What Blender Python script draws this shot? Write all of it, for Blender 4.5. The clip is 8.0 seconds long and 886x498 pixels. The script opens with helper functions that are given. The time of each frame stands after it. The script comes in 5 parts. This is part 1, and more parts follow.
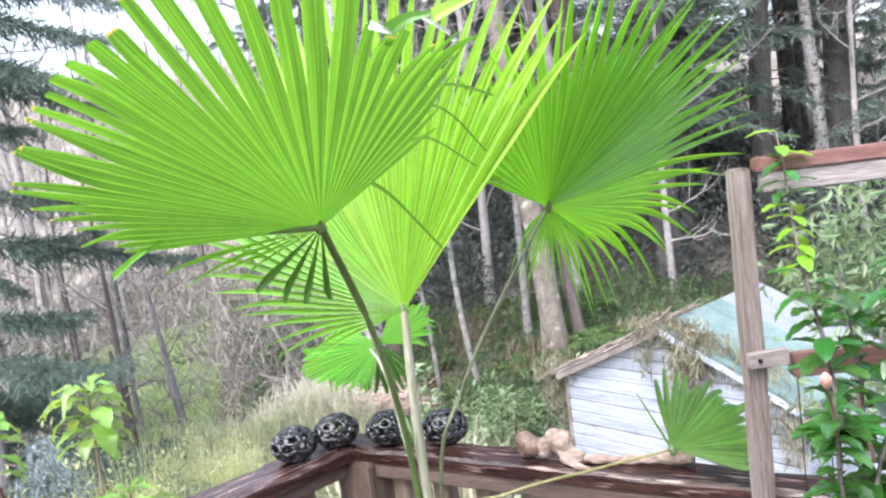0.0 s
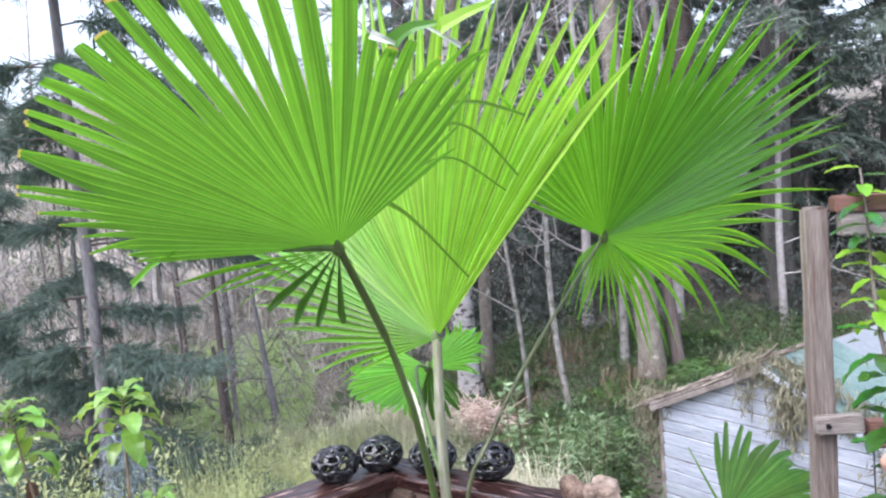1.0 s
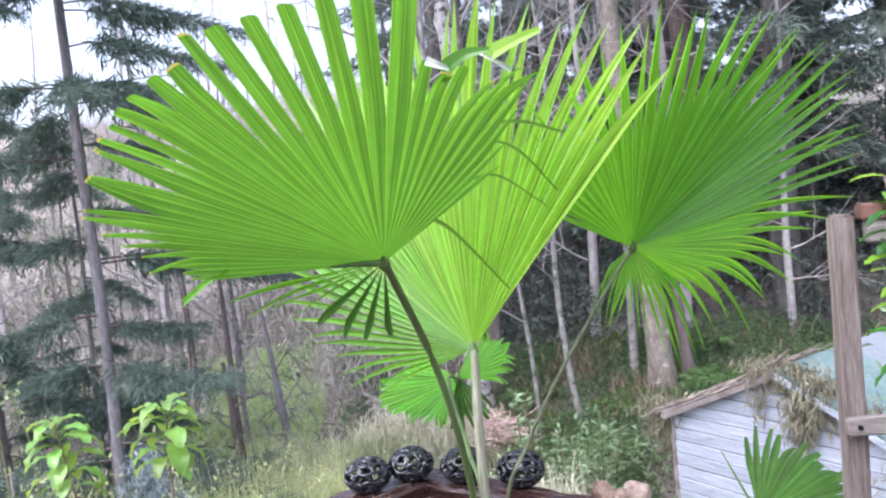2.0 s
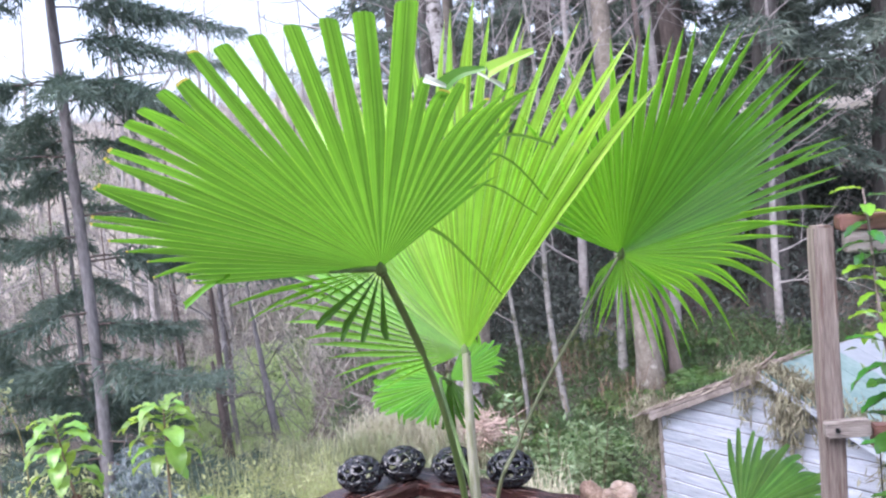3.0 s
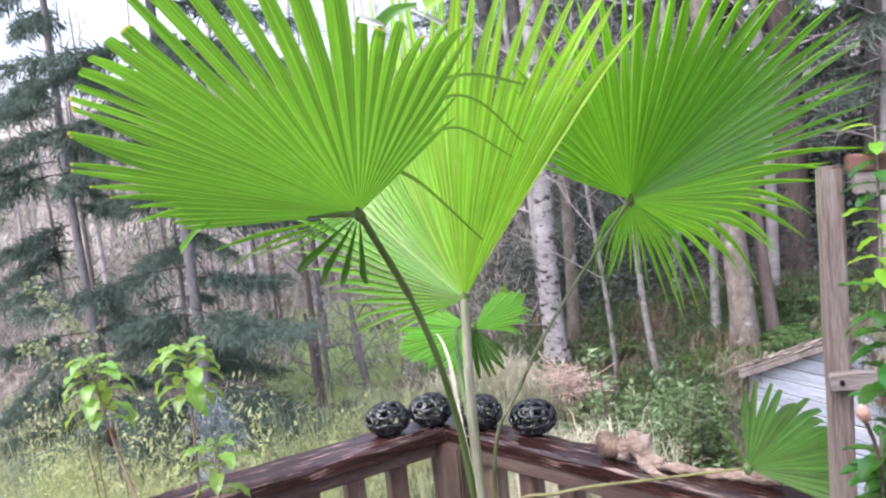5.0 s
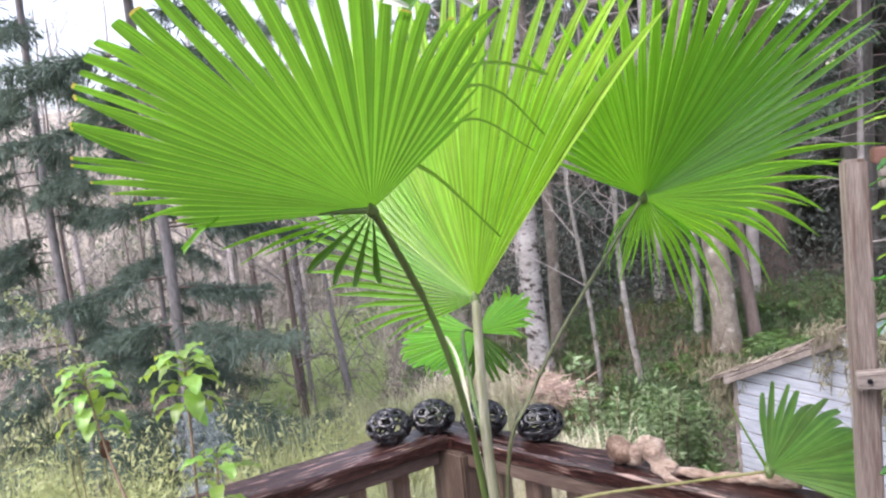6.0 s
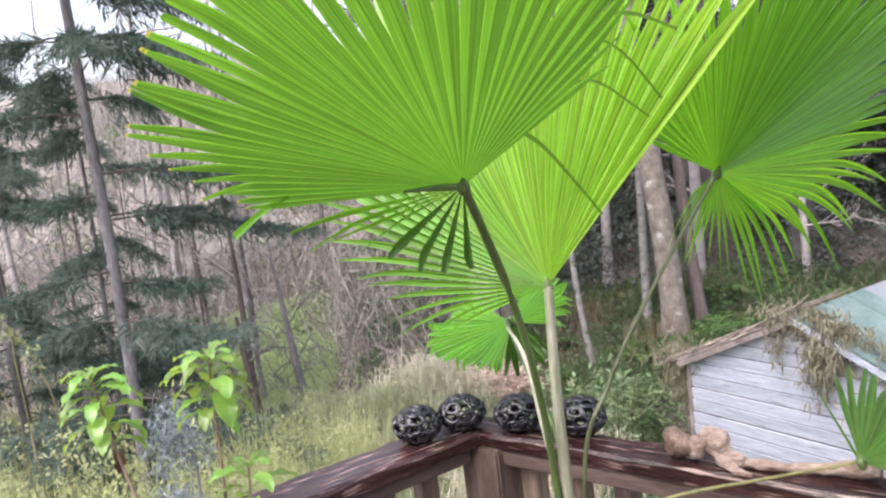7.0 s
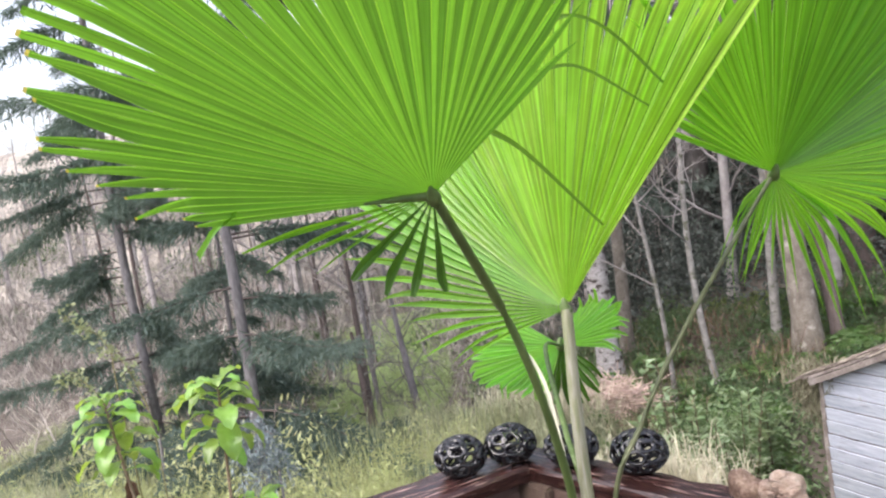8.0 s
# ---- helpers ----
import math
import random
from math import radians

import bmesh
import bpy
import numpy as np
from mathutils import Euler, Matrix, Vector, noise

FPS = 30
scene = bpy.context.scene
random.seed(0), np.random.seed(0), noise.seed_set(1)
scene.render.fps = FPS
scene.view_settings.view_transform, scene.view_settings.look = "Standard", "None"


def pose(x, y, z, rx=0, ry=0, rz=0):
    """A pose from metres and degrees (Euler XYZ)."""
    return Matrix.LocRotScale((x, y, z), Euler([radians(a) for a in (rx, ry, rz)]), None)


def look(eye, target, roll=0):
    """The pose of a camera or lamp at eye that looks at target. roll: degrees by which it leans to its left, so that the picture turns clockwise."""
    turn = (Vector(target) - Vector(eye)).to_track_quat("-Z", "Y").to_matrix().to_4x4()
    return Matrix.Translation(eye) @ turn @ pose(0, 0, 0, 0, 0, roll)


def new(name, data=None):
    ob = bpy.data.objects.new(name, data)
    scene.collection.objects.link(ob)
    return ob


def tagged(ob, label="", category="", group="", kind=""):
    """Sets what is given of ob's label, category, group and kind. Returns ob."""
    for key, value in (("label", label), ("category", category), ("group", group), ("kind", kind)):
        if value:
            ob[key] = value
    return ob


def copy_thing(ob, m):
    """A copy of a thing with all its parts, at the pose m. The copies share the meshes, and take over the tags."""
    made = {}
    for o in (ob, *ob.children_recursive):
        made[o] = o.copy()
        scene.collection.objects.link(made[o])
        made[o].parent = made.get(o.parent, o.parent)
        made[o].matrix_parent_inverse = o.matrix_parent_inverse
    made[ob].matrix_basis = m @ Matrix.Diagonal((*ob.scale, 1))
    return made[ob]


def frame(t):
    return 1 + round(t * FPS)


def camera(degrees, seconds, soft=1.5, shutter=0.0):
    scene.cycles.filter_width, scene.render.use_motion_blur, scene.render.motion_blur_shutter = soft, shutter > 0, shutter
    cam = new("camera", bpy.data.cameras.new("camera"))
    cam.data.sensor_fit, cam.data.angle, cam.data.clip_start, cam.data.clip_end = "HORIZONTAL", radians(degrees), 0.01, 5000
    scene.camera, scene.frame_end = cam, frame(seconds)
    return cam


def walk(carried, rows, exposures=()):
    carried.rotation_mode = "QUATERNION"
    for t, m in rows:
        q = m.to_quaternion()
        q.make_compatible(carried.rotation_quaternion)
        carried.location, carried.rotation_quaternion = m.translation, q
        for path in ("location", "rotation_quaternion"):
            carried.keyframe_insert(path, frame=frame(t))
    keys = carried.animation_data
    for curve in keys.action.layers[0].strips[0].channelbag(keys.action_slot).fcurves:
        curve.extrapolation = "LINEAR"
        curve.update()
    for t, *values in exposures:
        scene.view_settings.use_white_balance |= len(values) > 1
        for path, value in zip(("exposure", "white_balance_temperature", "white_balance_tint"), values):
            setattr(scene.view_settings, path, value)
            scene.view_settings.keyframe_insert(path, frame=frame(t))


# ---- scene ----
cam = camera(58.8, 8.0, soft=2.3)
PATH = [
    (0, (0.106, -0.02, 1.464), (-0.09, 1.957, 1.227), -7.3),
    (0.5, (0.129, 0.028, 1.456), (-0.167, 1.995, 1.247), -5.4),
    (1, (0.18, 0.053, 1.462), (-0.271, 1.994, 1.29), -4.6),
    (1.5, (0.193, 0.057, 1.452), (-0.353, 1.972, 1.26), -5.6),
    (2, (0.149, 0.015, 1.47), (-0.312, 1.956, 1.329), -5.7),
    (2.2, (0.136, -0.016, 1.477), (-0.291, 1.933, 1.346), -5.2),
    (3.3, (0.176, -0.01, 1.48), (-0.275, 1.933, 1.334), -5.1),
    (3.5, (0.21, 0.006, 1.476), (-0.302, 1.934, 1.341), -4.7),
    (4, (0.267, 0.019, 1.466), (-0.361, 1.911, 1.314), -6.7),
    (4.5, (0.272, 0.019, 1.462), (-0.398, 1.897, 1.305), -6.9),
    (5, (0.272, 0.021, 1.456), (-0.401, 1.89, 1.223), -6.0),
    (5.2, (0.27, 0.024, 1.452), (-0.401, 1.891, 1.194), -6.1),
    (6.3, (0.174, 0.044, 1.443), (-0.384, 1.954, 1.238), -6.8),
    (6.5, (0.128, 0.048, 1.447), (-0.342, 1.978, 1.219), -7.1),
    (7, (0.052, 0.088, 1.442), (-0.435, 2.011, 1.185), -6.7),
    (7.5, (0.071, 0.2, 1.417), (-0.64, 2.053, 1.172), -7.9),
    (8, (0.143, 0.221, 1.418), (-0.627, 2.058, 1.235), -8.5),
]
EXPOSURES = [
    (0, 2.12, 6150, 13), (0.5, 1.8, 6050, 13), (1, 1.69, 5950, 14), (2, 1.71, 5850, 18), (3.5, 1.75, 5900, 20), (4.5, 1.67, 5950, 20),
    (5, 1.67, 6150, 18), (6.5, 1.64, 6450, 18), (7, 1.62, 6500, 18), (7.5, 1.53, 6600, 15), (8, 1.57, 6600, 15),
]
walk(cam, [(t, look(eye, target, roll)) for t, eye, target, roll in PATH], EXPOSURES)

# ---- light ----
world = bpy.data.worlds.new("sky")
scene.world = world
world.use_nodes = True
wn = world.node_tree
sky = wn.nodes.new("ShaderNodeTexSky")
sky.sky_type = "NISHITA"
sky.sun_disc = False
SUN_EL, SUN_AZ = radians(58), radians(-150)
sky.sun_elevation, sky.sun_rotation = SUN_EL, SUN_AZ
sky.dust_density, sky.air_density = 4.0, 1.0
grey = wn.nodes.new("ShaderNodeHueSaturation")
grey.inputs["Saturation"].default_value = 0.55
wn.links.new(sky.outputs[0], grey.inputs["Color"])
wn.links.new(grey.outputs[0], wn.nodes["Background"].inputs[0])
wn.nodes["Background"].inputs[1].default_value = 0.15
sun = new("sun", bpy.data.lights.new("sun", "SUN"))
sun.data.energy, sun.data.angle, sun.data.color = 0.9, radians(60), (1.0, 0.98, 0.98)
sun.matrix_world = look((0, 0, 30), Vector((0, 0, 30)) - Vector((math.sin(SUN_AZ) * math.cos(SUN_EL), math.cos(SUN_AZ) * math.cos(SUN_EL), math.sin(SUN_EL))))

# ---- materials ----
def material(name, colours, scale=6.0, rough=0.7, bump=0.0, bump_scale=30.0, stretch=(1, 1, 1), metal=0.0, spec=0.5, translucent=None, vary=0.0, island=False, dirt=None, coords="Object", veins=None):
    """Colour from two scales of noise between the given colours, with relief; translucent: the colour of the light let through;
    veins: (how many to a metre across, depth of their tone) along a leaf's own length."""
    m = bpy.data.materials.new(name)
    m.use_nodes = True
    t = m.node_tree
    b = t.nodes["Principled BSDF"]
    add, link = t.nodes.new, t.links.new
    co = add("ShaderNodeTexCoord")
    mp = add("ShaderNodeMapping")
    mp.inputs["Scale"].default_value = stretch
    link(co.outputs[coords], mp.inputs[0])
    big, small = add("ShaderNodeTexNoise"), add("ShaderNodeTexNoise")
    for n, sc, det in ((big, scale, 4), (small, scale * 6.3, 6)):
        n.inputs["Scale"].default_value, n.inputs["Detail"].default_value = sc, det
        link(mp.outputs[0], n.inputs["Vector"])
    mixn = add("ShaderNodeMath")
    mixn.operation = "MULTIPLY_ADD"
    link(small.outputs["Fac"], mixn.inputs[0])
    mixn.inputs[1].default_value = 0.45
    half = add("ShaderNodeMath")
    half.operation = "MULTIPLY"
    half.inputs[1].default_value = 0.55
    link(big.outputs["Fac"], half.inputs[0])
    link(half.outputs[0], mixn.inputs[2])
    ramp = add("ShaderNodeValToRGB")
    el = ramp.color_ramp.elements
    while len(el) < len(colours):
        el.new(0.5)
    for k, c in enumerate(colours):
        el[k].position = 0.34 + 0.32 * k / max(1, len(colours) - 1)
        el[k].color = (*c, 1)
    link(mixn.outputs[0], ramp.inputs[0])
    col = ramp.outputs[0]
    if vary:
        hs = add("ShaderNodeHueSaturation")
        if island:
            src = add("ShaderNodeNewGeometry").outputs["Random Per Island"]
        else:
            src = add("ShaderNodeObjectInfo").outputs["Random"]
        mr = add("ShaderNodeMapRange")
        mr.inputs["To Min"].default_value, mr.inputs["To Max"].default_value = 1 - vary, 1 + vary
        link(src, mr.inputs["Value"])
        link(mr.outputs[0], hs.inputs["Value"])
        mh = add("ShaderNodeMapRange")
        mh.inputs["To Min"].default_value, mh.inputs["To Max"].default_value = 0.5 - vary * 0.06, 0.5 + vary * 0.06
        link(src, mh.inputs["Value"])
        link(mh.outputs[0], hs.inputs["Hue"])
        link(col, hs.inputs["Color"])
        col = hs.outputs[0]
    vein = None
    if veins:
        uv = add("ShaderNodeUVMap")
        uv.uv_map = "blade"
        vm = add("ShaderNodeMapping")
        vm.inputs["Scale"].default_value = (veins[0], 5.0, 1.0)
        link(uv.outputs[0], vm.inputs[0])
        vn = add("ShaderNodeTexNoise")
        vn.inputs["Scale"].default_value, vn.inputs["Detail"].default_value = 1.0, 5
        link(vm.outputs[0], vn.inputs["Vector"])
        vr = add("ShaderNodeMapRange")
        vr.inputs["From Min"].default_value, vr.inputs["From Max"].default_value = 0.32, 0.68
        vr.inputs["To Min"].default_value, vr.inputs["To Max"].default_value = 1 - veins[1], 1 + veins[1]
        link(vn.outputs["Fac"], vr.inputs["Value"])
        vein = vr.outputs[0]
        vh = add("ShaderNodeHueSaturation")
        link(vein, vh.inputs["Value"])
        link(col, vh.inputs["Color"])
        col = vh.outputs[0]
    if dirt:
        dn = add("ShaderNodeTexNoise")
        dn.inputs["Scale"].default_value, dn.inputs["Detail"].default_value = dirt[1], 8
        link(mp.outputs[0], dn.inputs["Vector"])
        dr = add("ShaderNodeValToRGB")
        dr.color_ramp.elements[0].position, dr.color_ramp.elements[1].position = dirt[2], dirt[2] + 0.1
        link(dn.outputs["Fac"], dr.inputs[0])
        mx = add("ShaderNodeMix")
        mx.data_type = "RGBA"
        link(dr.outputs[0], mx.inputs[0])
        link(col, mx.inputs[6])
        mx.inputs[7].default_value = (*dirt[0], 1)
        col = mx.outputs[2]
    link(col, b.inputs["Base Color"])
    b.inputs["Roughness"].default_value, b.inputs["Metallic"].default_value = rough, metal
    b.inputs["Specular IOR Level"].default_value = spec
    if bump:
        bn = add("ShaderNodeTexNoise")
        bn.inputs["Scale"].default_value, bn.inputs["Detail"].default_value = bump_scale, 6
        link(mp.outputs[0], bn.inputs["Vector"])
        bu = add("ShaderNodeBump")
        bu.inputs["Strength"].default_value, bu.inputs["Distance"].default_value = bump, 0.01
        link(bn.outputs["Fac"], bu.inputs["Height"])
        link(bu.outputs[0], b.inputs["Normal"])
    if translucent:
        tr = add("ShaderNodeBsdfTranslucent")
        tr.inputs[0].default_value = (*translucent[0], 1)
        if vein:
            th = add("ShaderNodeHueSaturation")
            th.inputs["Color"].default_value = (*translucent[0], 1)
            link(vein, th.inputs["Value"])
            link(th.outputs[0], tr.inputs[0])
        ms = add("ShaderNodeMixShader")
        ms.inputs[0].default_value = translucent[1]
        link(b.outputs[0], ms.inputs[1])
        link(tr.outputs[0], ms.inputs[2])
        link(ms.outputs[0], t.nodes["Material Output"].inputs[0])
    return m


PALM = material("palm leaf", [(0.042, 0.14, 0.018), (0.062, 0.19, 0.024), (0.1, 0.245, 0.04)], 9, 0.4, 0.1, 60, spec=1.0, translucent=((0.19, 0.47, 0.025), 0.43), vary=0.15, veins=(280, 0.4))
PALM_LIT = material("light palm leaf", [(0.07, 0.23, 0.014), (0.105, 0.3, 0.02), (0.15, 0.37, 0.035)], 9, 0.42, 0.1, 60, translucent=((0.3, 0.62, 0.022), 0.42), vary=0.14, veins=(280, 0.4))
DRY_TIP = material("dry leaf tip", [(0.4, 0.34, 0.06), (0.6, 0.54, 0.13)], 30, 0.7, translucent=((0.7, 0.6, 0.12), 0.4))
# darker olive copy of the leaf: its shade is in the colour
PALM_SHADED = material("shaded olive green palm leaf", [(0.032, 0.085, 0.011), (0.046, 0.118, 0.015), (0.074, 0.155, 0.024)], 9, 0.5, 0.1, 60, spec=0.4, translucent=((0.15, 0.34, 0.022), 0.22), vary=0.15, veins=(280, 0.4))
# near-white colour stands for the glossy highlight on folded tips
PALM_SHINE = material("pale waxy leaf with painted glint", [(0.5, 0.55, 0.45), (0.68, 0.7, 0.62)], 20, 0.3)
PALM_RIB = material("pale leaf rib", [(0.2, 0.36, 0.06), (0.32, 0.48, 0.12)], 12, 0.45, translucent=((0.31, 0.66, 0.035), 0.48))
# midrib strip, darkened to stand for shade in the pleat's valley
PALM_CREASE = material("crease-shaded leaf midrib", [(0.03, 0.1, 0.012), (0.05, 0.14, 0.02)], 12, 0.45, translucent=((0.12, 0.3, 0.02), 0.3))
TORN = material("withered olive strip", [(0.05, 0.12, 0.015), (0.075, 0.16, 0.02), (0.11, 0.2, 0.03)], 30, 0.6, 0.2, 80, spec=0.3, translucent=((0.2, 0.4, 0.03), 0.4))
PALM_BRIGHT = material("bright palm leaf", [(0.22, 0.44, 0.05), (0.31, 0.56, 0.08), (0.45, 0.67, 0.16)], 9, 0.3, 0.15, 60, spec=0.9, translucent=((0.56, 0.88, 0.07), 0.48), vary=0.15, veins=(260, 0.42))
# step between dim and bright segments of one leaf, dimming put into colour
PALM_HALF_LIT = material("half-lit palm leaf", [(0.15, 0.34, 0.033), (0.215, 0.44, 0.052), (0.31, 0.53, 0.1)], 9, 0.34, 0.12, 60, spec=0.8, translucent=((0.44, 0.77, 0.045), 0.45), vary=0.15, veins=(260, 0.42))
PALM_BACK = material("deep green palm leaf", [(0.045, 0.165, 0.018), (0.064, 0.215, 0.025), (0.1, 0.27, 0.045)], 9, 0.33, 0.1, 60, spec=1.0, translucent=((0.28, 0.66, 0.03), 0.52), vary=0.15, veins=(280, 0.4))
# lit copy of the deep green leaf: the light is put into its colour
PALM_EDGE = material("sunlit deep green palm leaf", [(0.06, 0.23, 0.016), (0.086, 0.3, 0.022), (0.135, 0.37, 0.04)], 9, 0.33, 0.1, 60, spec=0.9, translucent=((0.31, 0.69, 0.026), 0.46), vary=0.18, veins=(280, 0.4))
PETIOLE = material("palm stalk", [(0.05, 0.085, 0.02), (0.085, 0.14, 0.035), (0.13, 0.19, 0.06)], 14, 0.45, 0.2, 80, (1, 1, 0.2))
PETIOLE_DULL = material("dull olive stalk", [(0.05, 0.065, 0.028), (0.09, 0.105, 0.045), (0.14, 0.155, 0.075)], 14, 0.5, 0.2, 80)
PETIOLE_GOLD = material("yellow green stalk", [(0.11, 0.11, 0.035), (0.19, 0.18, 0.07), (0.28, 0.26, 0.12)], 14, 0.5, 0.2, 80)
PETIOLE_PALE = material("pale palm stalk", [(0.15, 0.19, 0.07), (0.28, 0.29, 0.18), (0.46, 0.43, 0.38)], 9, 0.42, 0.3, 80, (7, 7, 0.25), dirt=((0.16, 0.11, 0.08), 9, 0.62))
SHEATH = material("dry leaf sheath", [(0.36, 0.36, 0.27), (0.5, 0.5, 0.38)], 14, 0.5, 0.2, 80)
FIBRE = material("palm fibre", [(0.06, 0.04, 0.02), (0.2, 0.13, 0.07)], 40, 0.9, 0.6, 120)
STAIN = material("stained cedar", [(0.013, 0.006, 0.006), (0.032, 0.013, 0.012), (0.085, 0.04, 0.034)], 4, 0.16, 0.12, 40, (2, 22, 22), dirt=((0.34, 0.23, 0.2), 7, 0.575))
BALUSTER = material("tan upright cedar", [(0.13, 0.09, 0.066), (0.22, 0.16, 0.12), (0.33, 0.255, 0.2)], 8, 0.6, 0.35, 50, (10, 10, 1), vary=0.2)
STAIN_SIDE = material("worn cedar", [(0.05, 0.03, 0.026), (0.095, 0.06, 0.05), (0.17, 0.12, 0.1)], 8, 0.5, 0.35, 50, (1, 10, 10), vary=0.15)
STAIN_UP = material("worn upright cedar", [(0.05, 0.032, 0.026), (0.1, 0.068, 0.055), (0.18, 0.135, 0.112)], 8, 0.5, 0.35, 50, (10, 10, 1), vary=0.2)
GREY_UP = material("weathered upright timber", [(0.13, 0.1, 0.085), (0.25, 0.2, 0.18), (0.4, 0.34, 0.31)], 7, 0.8, 0.6, 40, (22, 22, 1.2), dirt=((0.13, 0.065, 0.05), 5, 0.56))
GREY_ALONG = material("weathered rail timber", [(0.17, 0.14, 0.13), (0.28, 0.245, 0.23), (0.42, 0.38, 0.36)], 10, 0.75, 0.5, 50, (1, 12, 12), dirt=((0.1, 0.065, 0.05), 9, 0.57))
RED_ALONG = material("red stained batten", [(0.12, 0.055, 0.045), (0.18, 0.085, 0.07), (0.27, 0.16, 0.13)], 9, 0.65, 0.3, 50, (1, 12, 12))
IRON = material("black lacquered wire", [(0.006, 0.006, 0.008), (0.014, 0.014, 0.018)], 30, 0.16, 0.1, 90, spec=0.8)
DRIFT = material("driftwood", [(0.24, 0.155, 0.115), (0.4, 0.3, 0.245), (0.56, 0.48, 0.42)], 14, 0.75, 0.9, 70, (1, 1.6, 2.2), dirt=((0.15, 0.08, 0.06), 16, 0.58))
KNOT = material("dark driftwood knot", [(0.07, 0.04, 0.028), (0.17, 0.105, 0.075), (0.36, 0.26, 0.2)], 34, 0.7, 0.7, 70)
SIDING = material("old white painted board", [(0.27, 0.3, 0.355), (0.37, 0.4, 0.46), (0.5, 0.53, 0.59)], 3, 0.65, 0.2, 30, (0.6, 0.6, 8), vary=0.12, dirt=((0.15, 0.145, 0.15), 5, 0.62))
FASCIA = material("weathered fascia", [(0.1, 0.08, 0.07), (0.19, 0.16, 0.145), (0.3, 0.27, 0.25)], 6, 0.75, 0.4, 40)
ROOF_TEAL = material("teal roof sheet", [(0.085, 0.145, 0.14), (0.125, 0.185, 0.178), (0.18, 0.24, 0.23)], 3, 0.6, 0.1, 20)
ROOF_WHITE = material("white roof sheet", [(0.17, 0.19, 0.215), (0.225, 0.245, 0.27)], 3, 0.6, 0.1, 20)
THATCH = material("dry leaf litter", [(0.12, 0.105, 0.07), (0.22, 0.205, 0.14), (0.35, 0.33, 0.25)], 5, 0.85, vary=0.4, island=True, translucent=((0.28, 0.27, 0.17), 0.25))
TWIG = material("dry sticks", [(0.4, 0.29, 0.24), (0.6, 0.48, 0.42)], 5, 0.85, vary=0.3, island=True)
DECKWOOD = material("deck board", [(0.1, 0.07, 0.05), (0.18, 0.13, 0.1), (0.26, 0.2, 0.16)], 7, 0.7, 0.3, 40, (1, 10, 10), vary=0.15)
CLAY = material("clay pot", [(0.25, 0.1, 0.05), (0.36, 0.16, 0.09)], 8, 0.8, 0.3, 50)
SOIL = material("soil", [(0.03, 0.02, 0.012), (0.07, 0.05, 0.03)], 20, 0.95, 0.8, 60)
BASIL = material("soft green leaf", [(0.1, 0.23, 0.035), (0.17, 0.32, 0.06), (0.28, 0.42, 0.12)], 20, 0.34, 0.35, 60, spec=0.8, translucent=((0.43, 0.62, 0.08), 0.36), vary=0.3)
DEADLEAF = material("withered brown leaf", [(0.1, 0.05, 0.03), (0.2, 0.11, 0.06)], 40, 0.8, 0.4, 80)
TANSTEM = material("tan plant stem", [(0.16, 0.115, 0.075), (0.27, 0.2, 0.14)], 20, 0.7, 0.2, 60)
GREENSTEM = material("woody brown stem", [(0.07, 0.045, 0.03), (0.14, 0.1, 0.065)], 20, 0.7, 0.2, 60)
CAMELLIA = material("glossy dark leaf", [(0.016, 0.058, 0.011), (0.028, 0.098, 0.018), (0.054, 0.145, 0.03)], 25, 0.16, 0.12, 60, spec=0.9, translucent=((0.16, 0.4, 0.03), 0.16), vary=0.3)
CAMELLIA_NEW = material("fresh glossy leaf", [(0.13, 0.3, 0.02), (0.22, 0.45, 0.04)], 25, 0.3, 0.12, 60, translucent=((0.42, 0.7, 0.05), 0.4), vary=0.2)
BUD = material("pale pink bud", [(0.42, 0.22, 0.17), (0.55, 0.36, 0.29)], 40, 0.5)
FIR = material("fir needles", [(0.06, 0.094, 0.08), (0.1, 0.142, 0.118), (0.16, 0.21, 0.172)], 1.2, 0.75, vary=0.5, island=True, translucent=((0.125, 0.185, 0.13), 0.3))
FIR_DARK = material("dark conifer needles", [(0.085, 0.115, 0.095), (0.12, 0.157, 0.13), (0.17, 0.21, 0.17)], 0.6, 0.85, vary=0.4, island=True, translucent=((0.14, 0.18, 0.15), 0.3))
# leaf colour darkened to stand for forest shade
EVERGREEN_SHADED = material("shaded evergreen shrub leaves", [(0.055, 0.066, 0.06), (0.082, 0.096, 0.084), (0.12, 0.135, 0.115)], 0.6, 0.6, vary=0.5, island=True, translucent=((0.09, 0.12, 0.09), 0.2))
BARK = material("fir bark", [(0.11, 0.1, 0.103), (0.19, 0.178, 0.182), (0.3, 0.282, 0.29)], 5, 0.9, 0.8, 20, (1, 1, 0.3), dirt=((0.06, 0.05, 0.048), 3, 0.6))
BARK_RED = material("red brown bark", [(0.07, 0.055, 0.05), (0.115, 0.09, 0.082), (0.18, 0.145, 0.135)], 9, 0.9, 0.9, 20, (1.5, 1.5, 0.25))
BARK_WOOD = material("dark forest bark", [(0.055, 0.05, 0.047), (0.09, 0.082, 0.078), (0.14, 0.13, 0.125)], 6, 0.9, 0.9, 20, (1.5, 1.5, 0.3))
ALDER = material("pale alder bark", [(0.19, 0.178, 0.172), (0.31, 0.295, 0.29), (0.45, 0.43, 0.43)], 3, 0.85, 0.7, 18, (1.2, 1.2, 2.0), dirt=((0.045, 0.036, 0.03), 5, 0.53))
